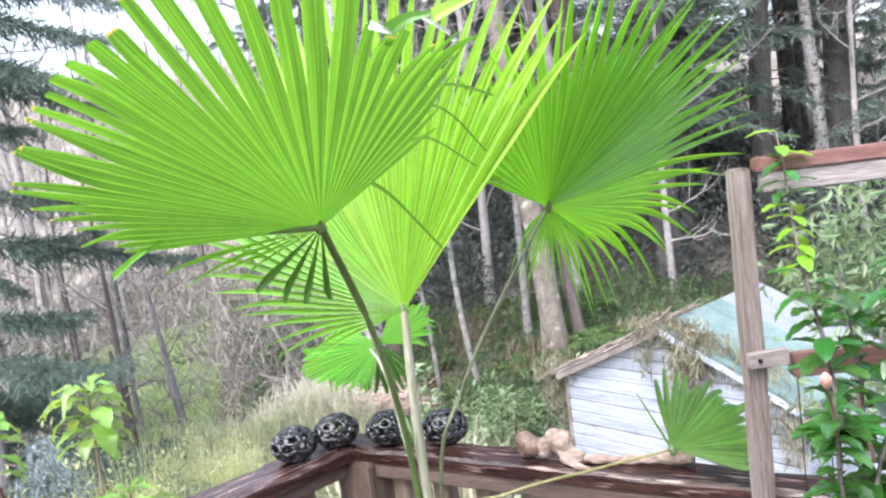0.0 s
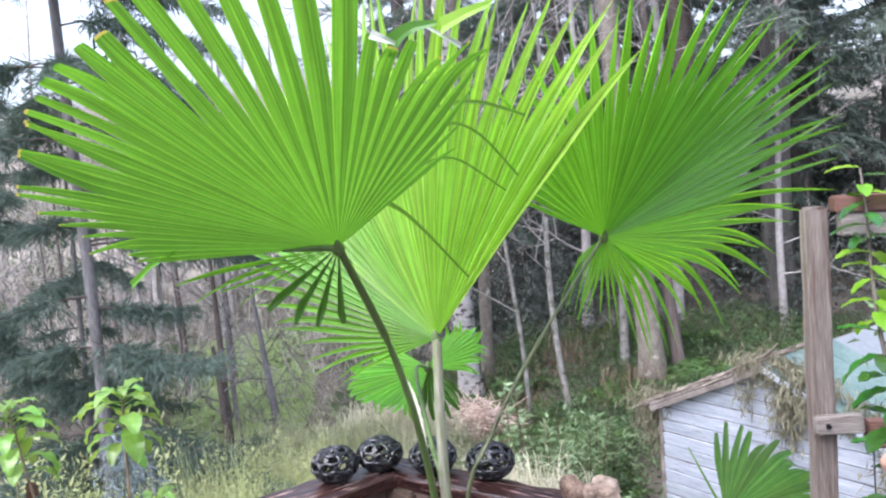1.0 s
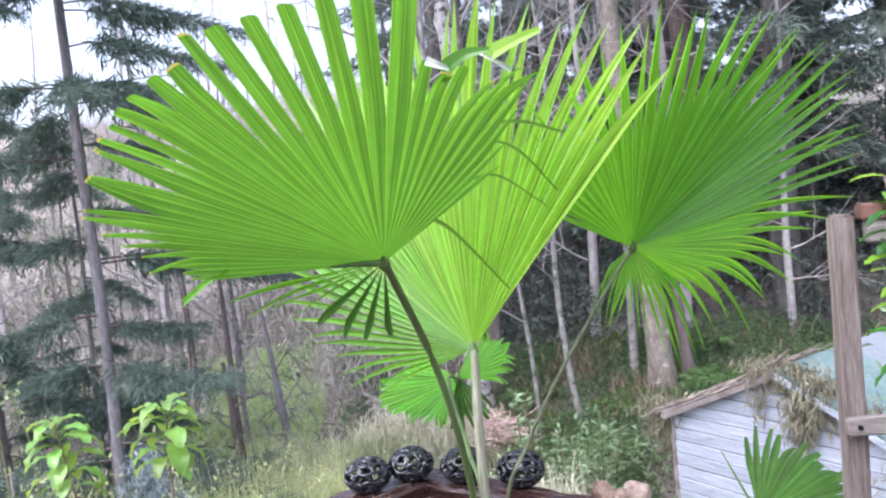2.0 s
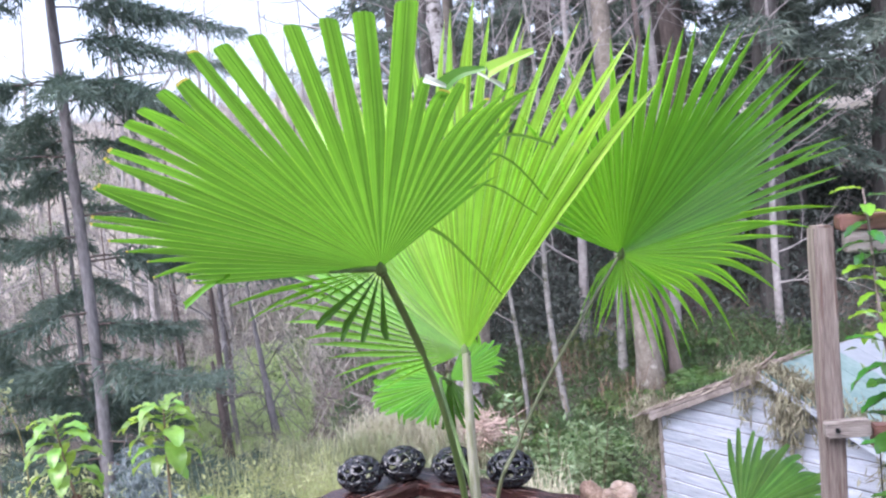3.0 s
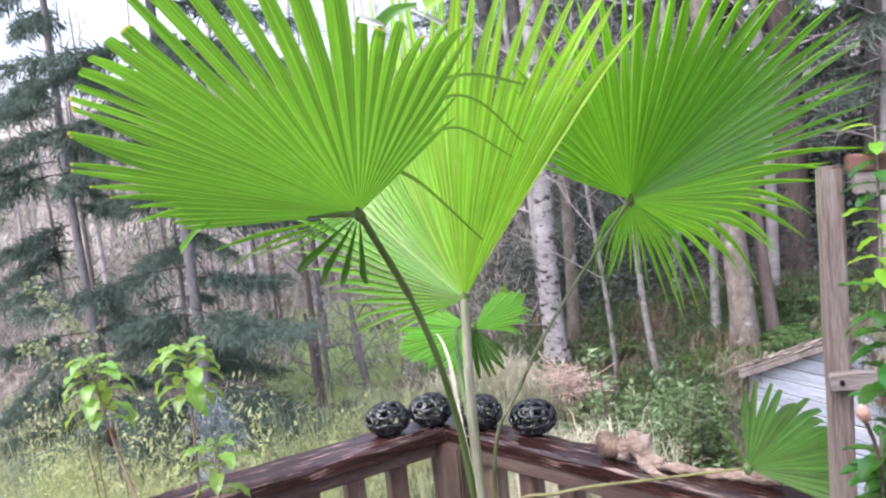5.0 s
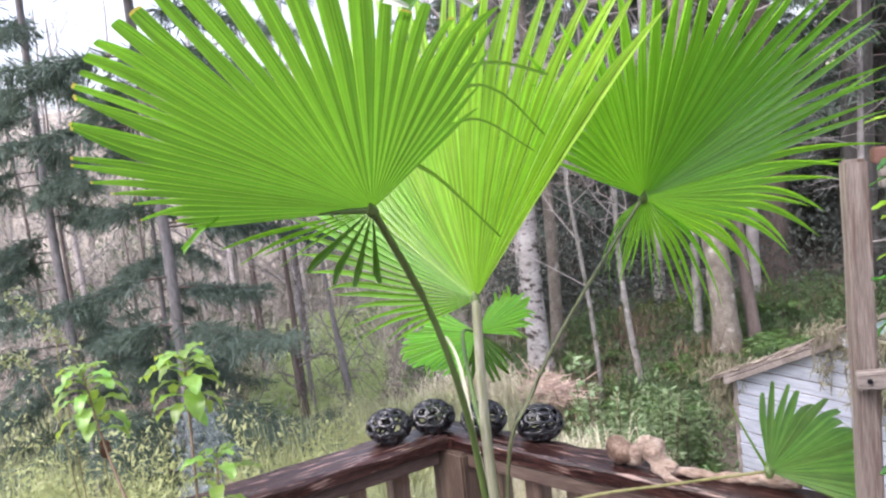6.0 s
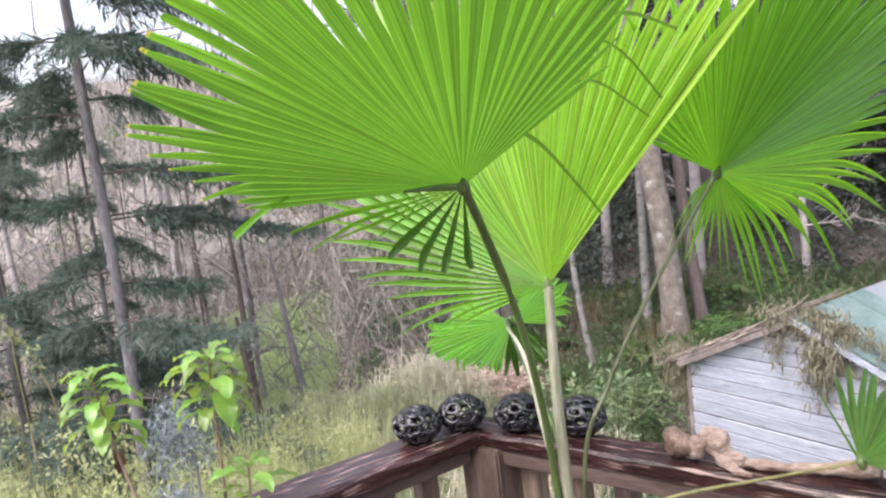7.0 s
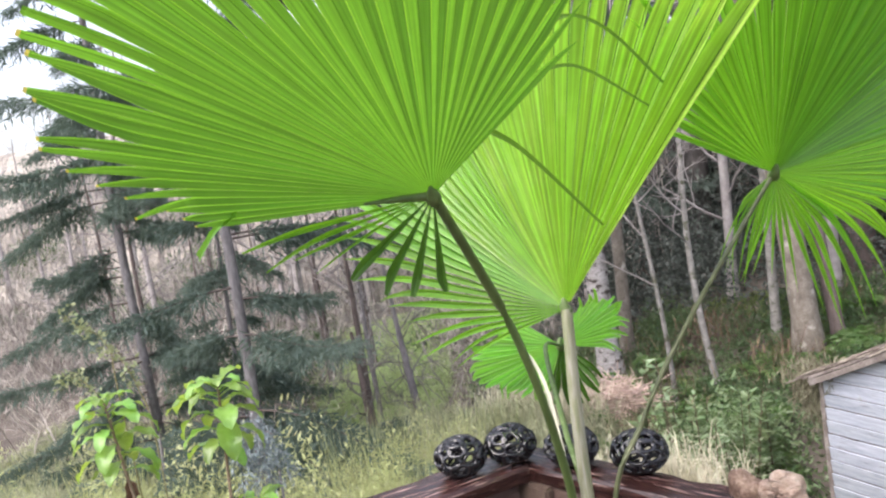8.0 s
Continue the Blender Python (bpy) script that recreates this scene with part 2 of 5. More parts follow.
ALDER_GREY = material("grey lichened sapling bark", [(0.12, 0.115, 0.105), (0.2, 0.19, 0.178), (0.3, 0.29, 0.275)], 6, 0.85, 0.6, 18, (1.2, 1.2, 1.5), dirt=((0.07, 0.075, 0.045), 5, 0.55))
MOSSY = material("mossy lichened alder bark", [(0.1, 0.085, 0.068), (0.18, 0.155, 0.13), (0.27, 0.245, 0.21)], 9, 0.9, 0.8, 18, (1, 1, 0.8), dirt=((0.4, 0.38, 0.34), 6, 0.6))
BARETWIG = material("bare twigs", [(0.2, 0.18, 0.175), (0.31, 0.285, 0.28), (0.44, 0.41, 0.4)], 1.5, 0.85)
BRUSH = material("bare brush", [(0.19, 0.17, 0.152), (0.3, 0.272, 0.245), (0.47, 0.43, 0.385)], 0.5, 0.9, vary=0.4, island=True)
STICK = material("old grey sticks", [(0.13, 0.1, 0.085), (0.24, 0.2, 0.17), (0.38, 0.33, 0.29)], 5, 0.85, vary=0.35, island=True)
BRACKEN = material("dead bracken", [(0.07, 0.045, 0.028), (0.13, 0.088, 0.055), (0.22, 0.16, 0.11)], 5, 0.85, vary=0.35, island=True)
UNDER = material("undergrowth leaves", [(0.034, 0.062, 0.026), (0.068, 0.11, 0.044), (0.15, 0.2, 0.088)], 0.8, 0.5, vary=0.65, island=True, translucent=((0.15, 0.25, 0.1), 0.3))
FERN = material("fern fronds", [(0.05, 0.105, 0.03), (0.085, 0.155, 0.045), (0.14, 0.22, 0.075)], 1.5, 0.5, vary=0.35, island=True, translucent=((0.18, 0.32, 0.07), 0.3))
CANELEAF = material("pale bramble leaves", [(0.17, 0.21, 0.1), (0.27, 0.31, 0.16), (0.4, 0.43, 0.26)], 3, 0.6, vary=0.35, island=True, translucent=((0.35, 0.42, 0.18), 0.3))
MOSSGRASS = material("mossy grass", [(0.08, 0.115, 0.035), (0.13, 0.175, 0.06), (0.2, 0.24, 0.1)], 0.7, 0.8, vary=0.4, island=True, translucent=((0.2, 0.28, 0.09), 0.3))
SALAL = material("light shrub leaves", [(0.1, 0.155, 0.075), (0.17, 0.235, 0.12), (0.29, 0.36, 0.22)], 1.5, 0.35, vary=0.4, island=True, translucent=((0.26, 0.4, 0.15), 0.28))
GRASS = material("yellow green grass", [(0.2, 0.225, 0.13), (0.31, 0.325, 0.2), (0.45, 0.455, 0.32)], 0.6, 0.7, vary=0.4, island=True, translucent=((0.38, 0.41, 0.24), 0.35))
STRAW = material("straw grass", [(0.45, 0.42, 0.3), (0.56, 0.53, 0.41), (0.66, 0.63, 0.52)], 0.8, 0.75, vary=0.25, island=True, translucent=((0.52, 0.5, 0.34), 0.35))
WEED = material("pale weed leaves", [(0.26, 0.3, 0.13), (0.38, 0.41, 0.2), (0.5, 0.51, 0.3)], 2.5, 0.6, vary=0.32, island=True, translucent=((0.55, 0.6, 0.28), 0.38))
FIELD = material("field grass", [(0.26, 0.35, 0.14), (0.37, 0.46, 0.21), (0.49, 0.57, 0.31)], 0.6, 0.7, vary=0.25, island=True, translucent=((0.44, 0.56, 0.24), 0.4))
BLUEGREY = material("blue grey foliage", [(0.11, 0.15, 0.15), (0.18, 0.225, 0.23), (0.29, 0.335, 0.35)], 6, 0.6, vary=0.4, island=True)
EARTH = material("leaf litter ground", [(0.07, 0.055, 0.045), (0.12, 0.1, 0.085), (0.18, 0.155, 0.13)], 0.5, 0.95, 0.6, 4)
HILL = material("brown hillside", [(0.19, 0.175, 0.14), (0.3, 0.27, 0.23), (0.43, 0.39, 0.345)], 0.5, 0.95, 0.6, 2)

# ---- helpers of the build ----
rng = np.random.default_rng(7)


def thing(name, label, category, at=(0, 0, 0), group="", kind=""):
    ob = new(name)
    ob.location = at
    ob.empty_display_size = 0.1
    return tagged(ob, label, category, group, kind)


def place(ob, parent):
    if parent:
        ob.parent = parent
        ob.matrix_parent_inverse = Matrix.Translation(parent_base(parent)).inverted()
    return ob


def parent_base(ob):
    p = Vector(ob.location)
    while ob.parent:
        ob = ob.parent
    return p if ob.type == "EMPTY" else Vector((0, 0, 0))


def link_mesh(name, me, mat, parent=None, label="", smooth=True):
    if mat and not me.materials:
        me.materials.append(mat)
    if smooth:
        me.polygons.foreach_set("use_smooth", [True] * len(me.polygons))
    ob = new(name, me)
    place(ob, parent)
    return tagged(ob, label)


def arr(name, verts, faces, mat, parent=None, label="", smooth=False):
    me = bpy.data.meshes.new(name)
    me.from_pydata(np.asarray(verts, float).reshape(-1, 3).tolist(), [], faces if isinstance(faces, list) else faces.tolist())
    me.update()
    return link_mesh(name, me, mat, parent, label, smooth)


def part(name, bm, mat, parent=None, label="", smooth=False, m=None):
    me = bpy.data.meshes.new(name)
    bmesh.ops.recalc_face_normals(bm, faces=bm.faces)
    bm.to_mesh(me)
    bm.free()
    ob = link_mesh(name, me, mat, parent, label, smooth)
    if m is not None:
        ob.matrix_basis = m
    return ob


def block(size, m=Matrix(), bevel=0.003, cuts=0, rough=0.0, seed=0):
    """A bevelled timber of that size round its middle, at m; rough: how far its edges wander."""
    bm = bmesh.new()
    bmesh.ops.create_cube(bm, size=1, matrix=Matrix.Diagonal((*size, 1)))
    if bevel:
        bmesh.ops.bevel(bm, geom=list(bm.edges), offset=bevel, segments=2, affect="EDGES")
    if cuts:
        long = max(range(3), key=lambda k: size[k])
        for k in range(1, cuts):
            co = Vector((0, 0, 0))
            co[long] = size[long] * (k / cuts - 0.5)
            no = Vector((0, 0, 0))
            no[long] = 1
            bmesh.ops.bisect_plane(bm, geom=list(bm.verts) + list(bm.edges) + list(bm.faces), plane_co=co, plane_no=no)
        for v in bm.verts:
            v.co += rough * noise.noise_vector(v.co * 11 + Vector((seed * 7.3, 0, 0)))
    bmesh.ops.transform(bm, matrix=m, verts=bm.verts)
    return bm


def tube(path, radii, sides=6, flat=1.0):
    """Vertices and quads of a tapered round stick along the path."""
    path = np.asarray(path, float)
    n = len(path)
    radii = np.broadcast_to(np.asarray(radii, float), (n,))
    tang = np.gradient(path, axis=0)
    tang /= np.linalg.norm(tang, axis=1)[:, None] + 1e-9
    ref = np.where(np.abs(tang[:, 2:3]) > 0.85, [[1.0, 0, 0]], [[0, 0, 1.0]])
    a = np.cross(tang, ref)
    for k in range(1, n):
        if a[k] @ a[k - 1] < 0:
            a[k] *= -1
    a /= np.linalg.norm(a, axis=1)[:, None] + 1e-9
    b = np.cross(tang, a)
    ang = np.arange(sides) * 2 * np.pi / sides
    v = path[:, None] + radii[:, None, None] * (np.cos(ang)[None, :, None] * a[:, None] + flat * np.sin(ang)[None, :, None] * b[:, None])
    i, j = np.meshgrid(np.arange(n - 1), np.arange(sides), indexing="ij")
    f = np.stack([i * sides + j, i * sides + (j + 1) % sides, (i + 1) * sides + (j + 1) % sides, (i + 1) * sides + j], -1).reshape(-1, 4)
    return v.reshape(-1, 3), f


def joined(bits):
    vs, fs, k = [], [], 0
    for v, f in bits:
        vs.append(v)
        fs.append(np.asarray(f) + k)
        k += len(v)
    return np.concatenate(vs), np.concatenate(fs)


def smooth_path(points, n):
    """A rounded path through the points."""
    p = np.asarray(points, float)
    p = np.vstack([2 * p[0] - p[1], p, 2 * p[-1] - p[-2]])
    out = []
    m = len(p) - 3
    for t in np.linspace(0, m - 1e-6, n):
        k, u = int(t), t - int(t)
        a, b, c, d = p[k : k + 4]
        out.append(0.5 * (2 * b + (c - a) * u + (2 * a - 5 * b + 4 * c - d) * u * u + (3 * b - a - 3 * c + d) * u ** 3))
    return np.array(out)


def diamonds(p, d, length, width, lift=0.15):
    """A small folded leaf from each point p along d."""
    p, d = np.asarray(p, float), np.asarray(d, float)
    d = d / (np.linalg.norm(d, axis=1)[:, None] + 1e-9)
    side = np.cross(d, rng.normal(size=d.shape))
    side /= np.linalg.norm(side, axis=1)[:, None] + 1e-9
    up = np.cross(side, d)
    L, W = np.broadcast_to(length, len(p))[:, None], np.broadcast_to(width, len(p))[:, None]
    mid = p + d * L * 0.45
    v = np.stack([p, mid + side * W / 2 + up * W * lift, p + d * L - up * L * 0.08, mid - side * W / 2 + up * W * lift], 1)
    f = np.arange(len(p) * 4).reshape(-1, 4)
    return v.reshape(-1, 3), f


def blades(p, height, width, lean):
    """Grass: a bent pointed blade from each point."""
    n = len(p)
    az = rng.uniform(0, 2 * np.pi, n)
    out = np.stack([np.cos(az), np.sin(az), np.zeros(n)], 1)
    side = np.stack([-np.sin(az), np.cos(az), np.zeros(n)], 1)
    h, w, l = (np.broadcast_to(q, n)[:, None] for q in (height, width, lean))
    up = np.array([[0, 0, 1.0]])
    a = p + side * w / 2
    b = p - side * w / 2
    c = p + up * h * 0.6 + out * h * l * 0.35
    t = p + up * h * (1 - 0.35 * l) + out * h * l
    v = np.stack([a, b, c - side * w * 0.35, t, c + side * w * 0.35], 1).reshape(-1, 3)
    k = np.arange(n)[:, None] * 5
    f = [r for r in np.concatenate([k + np.array([[0, 1, 2, 4]])]).tolist()] + [r for r in (k + np.array([[4, 2, 3]])).tolist()]
    return v, f


# ---- ground and hill ----
def ground_z(x, y):
    """Height of the land under the deck, the meadow and the slopes behind."""
    x, y = np.asarray(x, float), np.asarray(y, float)
    right = 1 / (1 + np.exp(-(x + 3.5) / 2.2))
    z = -3.0 + (0.05 + 0.17 * right) * np.clip(y - 9, 0, 30)
    z = z + right * 0.08 * np.clip(y - 17, 0, 14)
    z = z + (1 - right) * 0.30 * np.clip(y - 24, 0, 42)
    z = z + 0.12 * np.sin(x * 0.9 + 0.5 * y) + 0.1 * np.sin(y * 1.3 - 0.4 * x)
    return z


def land(name, label, xs, ys, mat):
    gx, gy = np.meshgrid(xs, ys)
    gz = ground_z(gx, gy)
    v = np.stack([gx, gy, gz], -1).reshape(-1, 3)
    nx = len(xs)
    i, j = np.meshgrid(np.arange(len(ys) - 1), np.arange(nx - 1), indexing="ij")
    f = np.stack([i * nx + j, i * nx + j + 1, (i + 1) * nx + j + 1, (i + 1) * nx + j], -1).reshape(-1, 4)
    ob = arr(name, v, f, mat, smooth=True)
    return tagged(ob, label, "ground", kind="structure")


XS = np.concatenate([np.linspace(-900, -70, 8), np.linspace(-60, 60, 81), np.linspace(70, 900, 8)])
land("ground", "sloping ground with grass and leaf litter", XS, np.concatenate([[-900, -300, -80, -30], np.linspace(-12, 26, 60)]), EARTH)
land("hillside", "brown wooded hillside behind the meadow", XS, np.concatenate([np.linspace(26, 75, 30), [90, 150, 400, 900]]), HILL)

# ---- deck and railing ----
RAIL_Z = 0.951
OUTER, INNER = Vector((-0.280, 1.453)), Vector((-0.242, 1.352))
LEFT_D, RIGHT_D = Vector((-0.655, -0.756)), Vector((0.902, -0.431))
LEFT_LEN, RIGHT_LEN = 1.9, 1.5


def rail_pose(d, start, along, z):
    """A pose on a rail whose x runs along d; along: metres from start."""
    at = start + d * along
    return Matrix.Translation((at.x, at.y, z)) @ Matrix.Rotation(math.atan2(d.y, d.x), 4, "Z")


def cap(name, label, d, length, seed):
    """A flat cap board, mitred at the corner, with split and worn edges; its x runs along the rail."""
    n = 60
    bm = bmesh.new()
    m = rail_pose(d, INNER, 0, RAIL_Z)
    inv = m.inverted()
    far = inv @ Vector((OUTER.x, OUTER.y, RAIL_Z))
    w = abs(far.y)
    sy = 1 if far.y > 0 else -1
    prof = [(0, -0.024), (0, -0.005), (0.005, 0), (w * 0.2, 0.0012), (w * 0.4, 0.0004), (w * 0.6, 0.0014), (w * 0.8, 0.0006), (w - 0.005, -0.001), (w, -0.006), (w, -0.024)]
    rings = []
    for k in range(n + 1):
        s = length * (k / n) ** 1.25
        ring = []
        for q, (u, z) in enumerate(prof):
            j = noise.noise((s * 16 + seed, q * 1.9, 0.3))
            j2 = noise.noise((s * 60 + seed, q * 2.9, 4.3))
            edge = q in (1, 2, 7, 8)
            off = (0.004 * j + 0.002 * j2) * (1.0 if edge else 0.3)
            ring.append(bm.verts.new((s + far.x * u / w, sy * (u + off), z + off * (0.7 if edge else 0.35))))
        rings.append(ring)
    c = len(prof)
    for a, b in zip(rings, rings[1:]):
        for q in range(c):
            bm.faces.new((a[q], a[(q + 1) % c], b[(q + 1) % c], b[q]))
    bm.faces.new(rings[0])
    bm.faces.new(rings[-1][::-1])
    return part(name, bm, STAIN, railing, label, m=m)


railing = thing("deck_railing", "red-brown stained wooden deck railing meeting in a corner", "railing", (INNER.x, INNER.y, 0))
cap("cap_board", "wet red-brown cap board", LEFT_D, LEFT_LEN, 1)
cap("cap_board", "split and worn red-brown cap board", RIGHT_D, RIGHT_LEN, 5)
MID = INNER.lerp(OUTER, 0.5)
for d, length, shift in ((LEFT_D, LEFT_LEN, 0.05), (RIGHT_D, RIGHT_LEN, 0.075)):
    side = Vector((-d.y, d.x))
    if side.dot(INNER - OUTER) < 0:
        side = -side
    off = 0.018
    start = MID + side * off
    part("upper_rail", block((length, 0.036, 0.028), Matrix(), 0.003, 20, 0.001, 3), STAIN_SIDE, railing, m=rail_pose(d, start, length / 2 + 0.04, RAIL_Z - 0.024 - 0.0148))
    part("lower_rail", block((length, 0.036, 0.085), Matrix(), 0.003), STAIN_SIDE, railing, m=rail_pose(d, start, length / 2 + 0.04, 0.12))
    proto = None
    count = int(length / 0.088)
    for k in range(count):
        m = rail_pose(d, MID - side * 0.019, 0.105 + k * 0.088, 0.49)
        if proto is None:
            proto = part("baluster", block((0.034, 0.034, 0.86), Matrix(), 0.002), BALUSTER, railing)
        else:
            proto = new("baluster", proto.data)
            place(proto, railing)
        proto.matrix_basis = m
post_at = MID + (INNER - OUTER).normalized() * 0.02 + Vector((0.03, 0.0))
part("corner_post", block((0.089, 0.089, 0.925), Matrix(), 0.004), STAIN_UP, railing, m=Matrix.Translation((post_at.x, post_at.y, 0.4627)) @ Matrix.Rotation(radians(58), 4, "Z"))

# the deck's boards, cut off along the two rails, on a frame with posts
deck = thing("deck", "raised wooden deck of weathered boards", "deck", (0, 0, 0), kind="structure")
LEFT_N, RIGHT_N = Vector((-0.756, 0.655)), Vector((0.431, 0.902))
y = -2.2
while y < 1.45:
    bm = block((3.6, 0.134, 0.03), Matrix.Translation((0, y, -0.017)), 0.003)
    for nrm, dist in ((LEFT_N, LEFT_N.dot(OUTER) + 0.02), (RIGHT_N, RIGHT_N.dot(OUTER) + 0.02)):
        geom = list(bm.verts) + list(bm.edges) + list(bm.faces)
        bmesh.ops.bisect_plane(bm, geom=geom, plane_co=(nrm.x * dist, nrm.y * dist, 0), plane_no=(nrm.x, nrm.y, 0), clear_outer=True)
        bmesh.ops.holes_fill(bm, edges=[e for e in bm.edges if e.is_boundary])
    if len(bm.verts) > 3:
        part("board", bm, DECKWOOD, deck)
    else:
        bm.free()
    y += 0.14
for x, yy in ((-0.25, 1.2), (-1.5, -1.0), (1.3, 0.4), (1.3, -2.0), (-1.5, -2.0)):
    part("deck_post", block((0.1, 0.1, 3.4), Matrix.Translation((x, yy, -1.74)), 0.004), STAIN_UP, deck)
for yy in (-2.0, -1.0, 0.35):
    part("joist", block((3.0, 0.05, 0.14), Matrix.Translation((0 if yy < 0 else 0.2, yy, -0.105)), 0.003), STAIN_SIDE, deck)
# unseen wall, added to close the place and bounce fill light
wall = part("wall_house", block((9.0, 0.2, 5.6), Matrix.Translation((0, -2.42, -0.3)), 0), SIDING)
tagged(wall, "plain pale wall added out of view behind the deck", "wall", kind="structure")


def lump(rings, centre_path, radii, seed, wob=0.25, sides=14, zflat=1.0):
    """A gnarled solid round the path."""
    path = smooth_path(centre_path, rings)
    rad = np.interp(np.linspace(0, 1, rings), np.linspace(0, 1, len(radii)), radii)
    v, f = tube(path, rad, sides)
    c = np.repeat(path, sides, 0)
    d = v - c
    k = np.array([1 + wob * noise.noise(Vector(p) * 45 + Vector((seed, 0, 0))) + 0.6 * wob * (0.35 - abs(noise.noise(Vector(p) * 80 + Vector((seed, 3, 0))))) + 0.3 * wob * noise.noise(Vector(p) * 210 + Vector((seed, 5, 0))) for p in v])
    v = c + d * k[:, None] * np.array([1, 1, zflat])
    n = len(v)
    v = np.vstack([v, path[0], path[-1]])
    tris = [(i, n, (i + 1) % sides) for i in range(sides)] + [(n - sides + i, n - sides + (i + 1) % sides, n + 1) for i in range(sides)]
    return v, [tuple(int(q) for q in row) for row in f] + tris


# ---- wire balls on the cap ----
def wire_ball(at, turn, k, r=0.0392, h=0.0288):
    """An oblate hollow ball of thick black scrolled ribbon, with round and oval holes."""
    ob = thing("openwork_ball", "black openwork wire ball resting on the railing cap", "ornament", (at[0], at[1], RAIL_Z), "balls along the railing")
    local = np.random.default_rng(40 + k)
    bits = []

    def on(th, ph):
        return np.stack([r * np.cos(ph) * np.cos(th), r * np.cos(ph) * np.sin(th), h * np.sin(ph)], -1)

    for row, (ph0, cnt, rad) in enumerate(((-0.98, 6, 0.32), (-0.42, 8, 0.33), (0.14, 8, 0.33), (0.68, 7, 0.31), (1.12, 4, 0.3))):
        for q in range(cnt):
            th0 = (q + 0.5 * (row % 2)) * 2 * np.pi / cnt + local.normal() * 0.1
            rr, tall = rad * local.uniform(0.8, 1.15), local.uniform(0.75, 1.15)
            u = np.linspace(0, 2 * np.pi, 15)
            wide = 1 / max(0.35, np.cos(ph0))
            bits.append(tube(on(th0 + rr * np.cos(u) * wide, ph0 + rr * tall * np.sin(u)) * (1 + 0.02 * local.normal()), local.uniform(0.0036, 0.0047), 6, 0.7))
            if local.uniform() < 0.6:
                u = np.linspace(0, 1.5 * np.pi, 9) + local.uniform(0, 6)
                sp = np.linspace(0.6, 0.15, 9) * rr
                bits.append(tube(on(th0 + sp * np.cos(u) * wide, ph0 + sp * tall * np.sin(u)), np.linspace(0.0032, 0.0024, 9), 6, 0.7))
    th = np.linspace(0, 2 * np.pi, 25)
    v, f = joined(bits)
    rot = np.array(Matrix.Rotation(turn, 3, "Z"))
    c = np.array([at[0], at[1], RAIL_Z + h + 0.001])
    tagged(arr("scrolled_wire", v @ rot.T + c, f, IRON, ob, smooth=True), kind="stuff")
    for ph in (-1.25, 1.3):
        v, f = tube(on(th, np.full(25, ph)), 0.0034, 6)
        arr("end_ring", v @ rot.T + c, f, IRON, ob, smooth=True)


for k, (bx, by) in enumerate(((-0.341, 1.320), (-0.274, 1.372), (-0.172, 1.361), (-0.066, 1.339))):
    wire_ball((bx, by), k * 1.3, k)


# ---- driftwood on the right cap ----
drift = thing("driftwood", "knotted tan driftwood lying on the railing cap", "driftwood", (0.16, 1.2, RAIL_Z))
for nm, pth, rad, sd, wob in (
    ("stub", [(0.068, 1.243, 0.972), (0.075, 1.239, 0.973), (0.088, 1.231, 0.972), (0.106, 1.221, 0.967)], [0.017, 0.0195, 0.0165, 0.013], 1, 0.3),
    ("arch", [(0.092, 1.229, 0.962), (0.108, 1.220, 0.972), (0.122, 1.211, 0.987), (0.132, 1.205, 0.985), (0.145, 1.198, 0.97), (0.165, 1.19, 0.96)], [0.009, 0.013, 0.0125, 0.015, 0.012, 0.009], 2, 0.6),
    ("prong", [(0.118, 1.214, 0.987), (0.123, 1.209, 0.998), (0.131, 1.206, 1.004)], [0.010, 0.008, 0.0035], 6, 0.4),
    ("fork", [(0.128, 1.206, 0.978), (0.14, 1.188, 0.964), (0.152, 1.172, 0.956), (0.172, 1.160, 0.955)], [0.010, 0.009, 0.007, 0.003], 4, 0.6),
    ("tail", [(0.15, 1.195, 0.96), (0.18, 1.19, 0.957), (0.22, 1.178, 0.957), (0.26, 1.168, 0.959), (0.305, 1.152, 0.963), (0.328, 1.142, 0.966)], [0.010, 0.0075, 0.0065, 0.008, 0.0125, 0.007], 3, 0.5),
):
    v, f = lump(40, pth, rad, sd, wob, 26)
    v[:, 2] = np.maximum(v[:, 2], RAIL_Z + 0.0015)
    arr(nm, v, f, KNOT if nm == "stub" else DRIFT, drift, smooth=True)
# solid dark lump in place of a hole, for the hollow's shade
bm = bmesh.new()
bmesh.ops.create_uvsphere(bm, u_segments=14, v_segments=8, radius=0.011, matrix=Matrix.Translation((0.0665, 1.2385, 0.9745)) @ Matrix.Diagonal((0.6, 0.5, 1.1, 1)))
part("hollow", bm, SOIL, drift, "dark lump painting the shade of a hollow in the broken end", smooth=True)

# ---- trellis frame with its post ----
trellis = thing("trellis_frame", "weathered wooden trellis frame with reddish battens", "trellis", (0.39, 1.0, 0))
part("post", block((0.024, 0.024, 1.40), Matrix.Translation((0.388, 1.006, 0.70)) @ Matrix.Rotation(0.2, 4, "Z"), 0.003, 30, 0.002, 2), GREY_UP, trellis)
part("top_rail", block((0.9, 0.022, 0.024), Matrix.Translation((0.86, 0.992, 1.379)), 0.002, 14, 0.001, 4), GREY_ALONG, trellis)
part("top_batten", block((0.94, 0.03, 0.018), Matrix.Translation((0.875, 0.995, 1.4015)), 0.002, 14, 0.001, 5), RED_ALONG, trellis)
part("brace_end", block((0.05, 0.016, 0.02), Matrix.Translation((0.4, 0.983, 1.156)) @ Matrix.Rotation(-0.06, 4, "Y"), 0.002, 6, 0.0015, 6), GREY_ALONG, trellis)
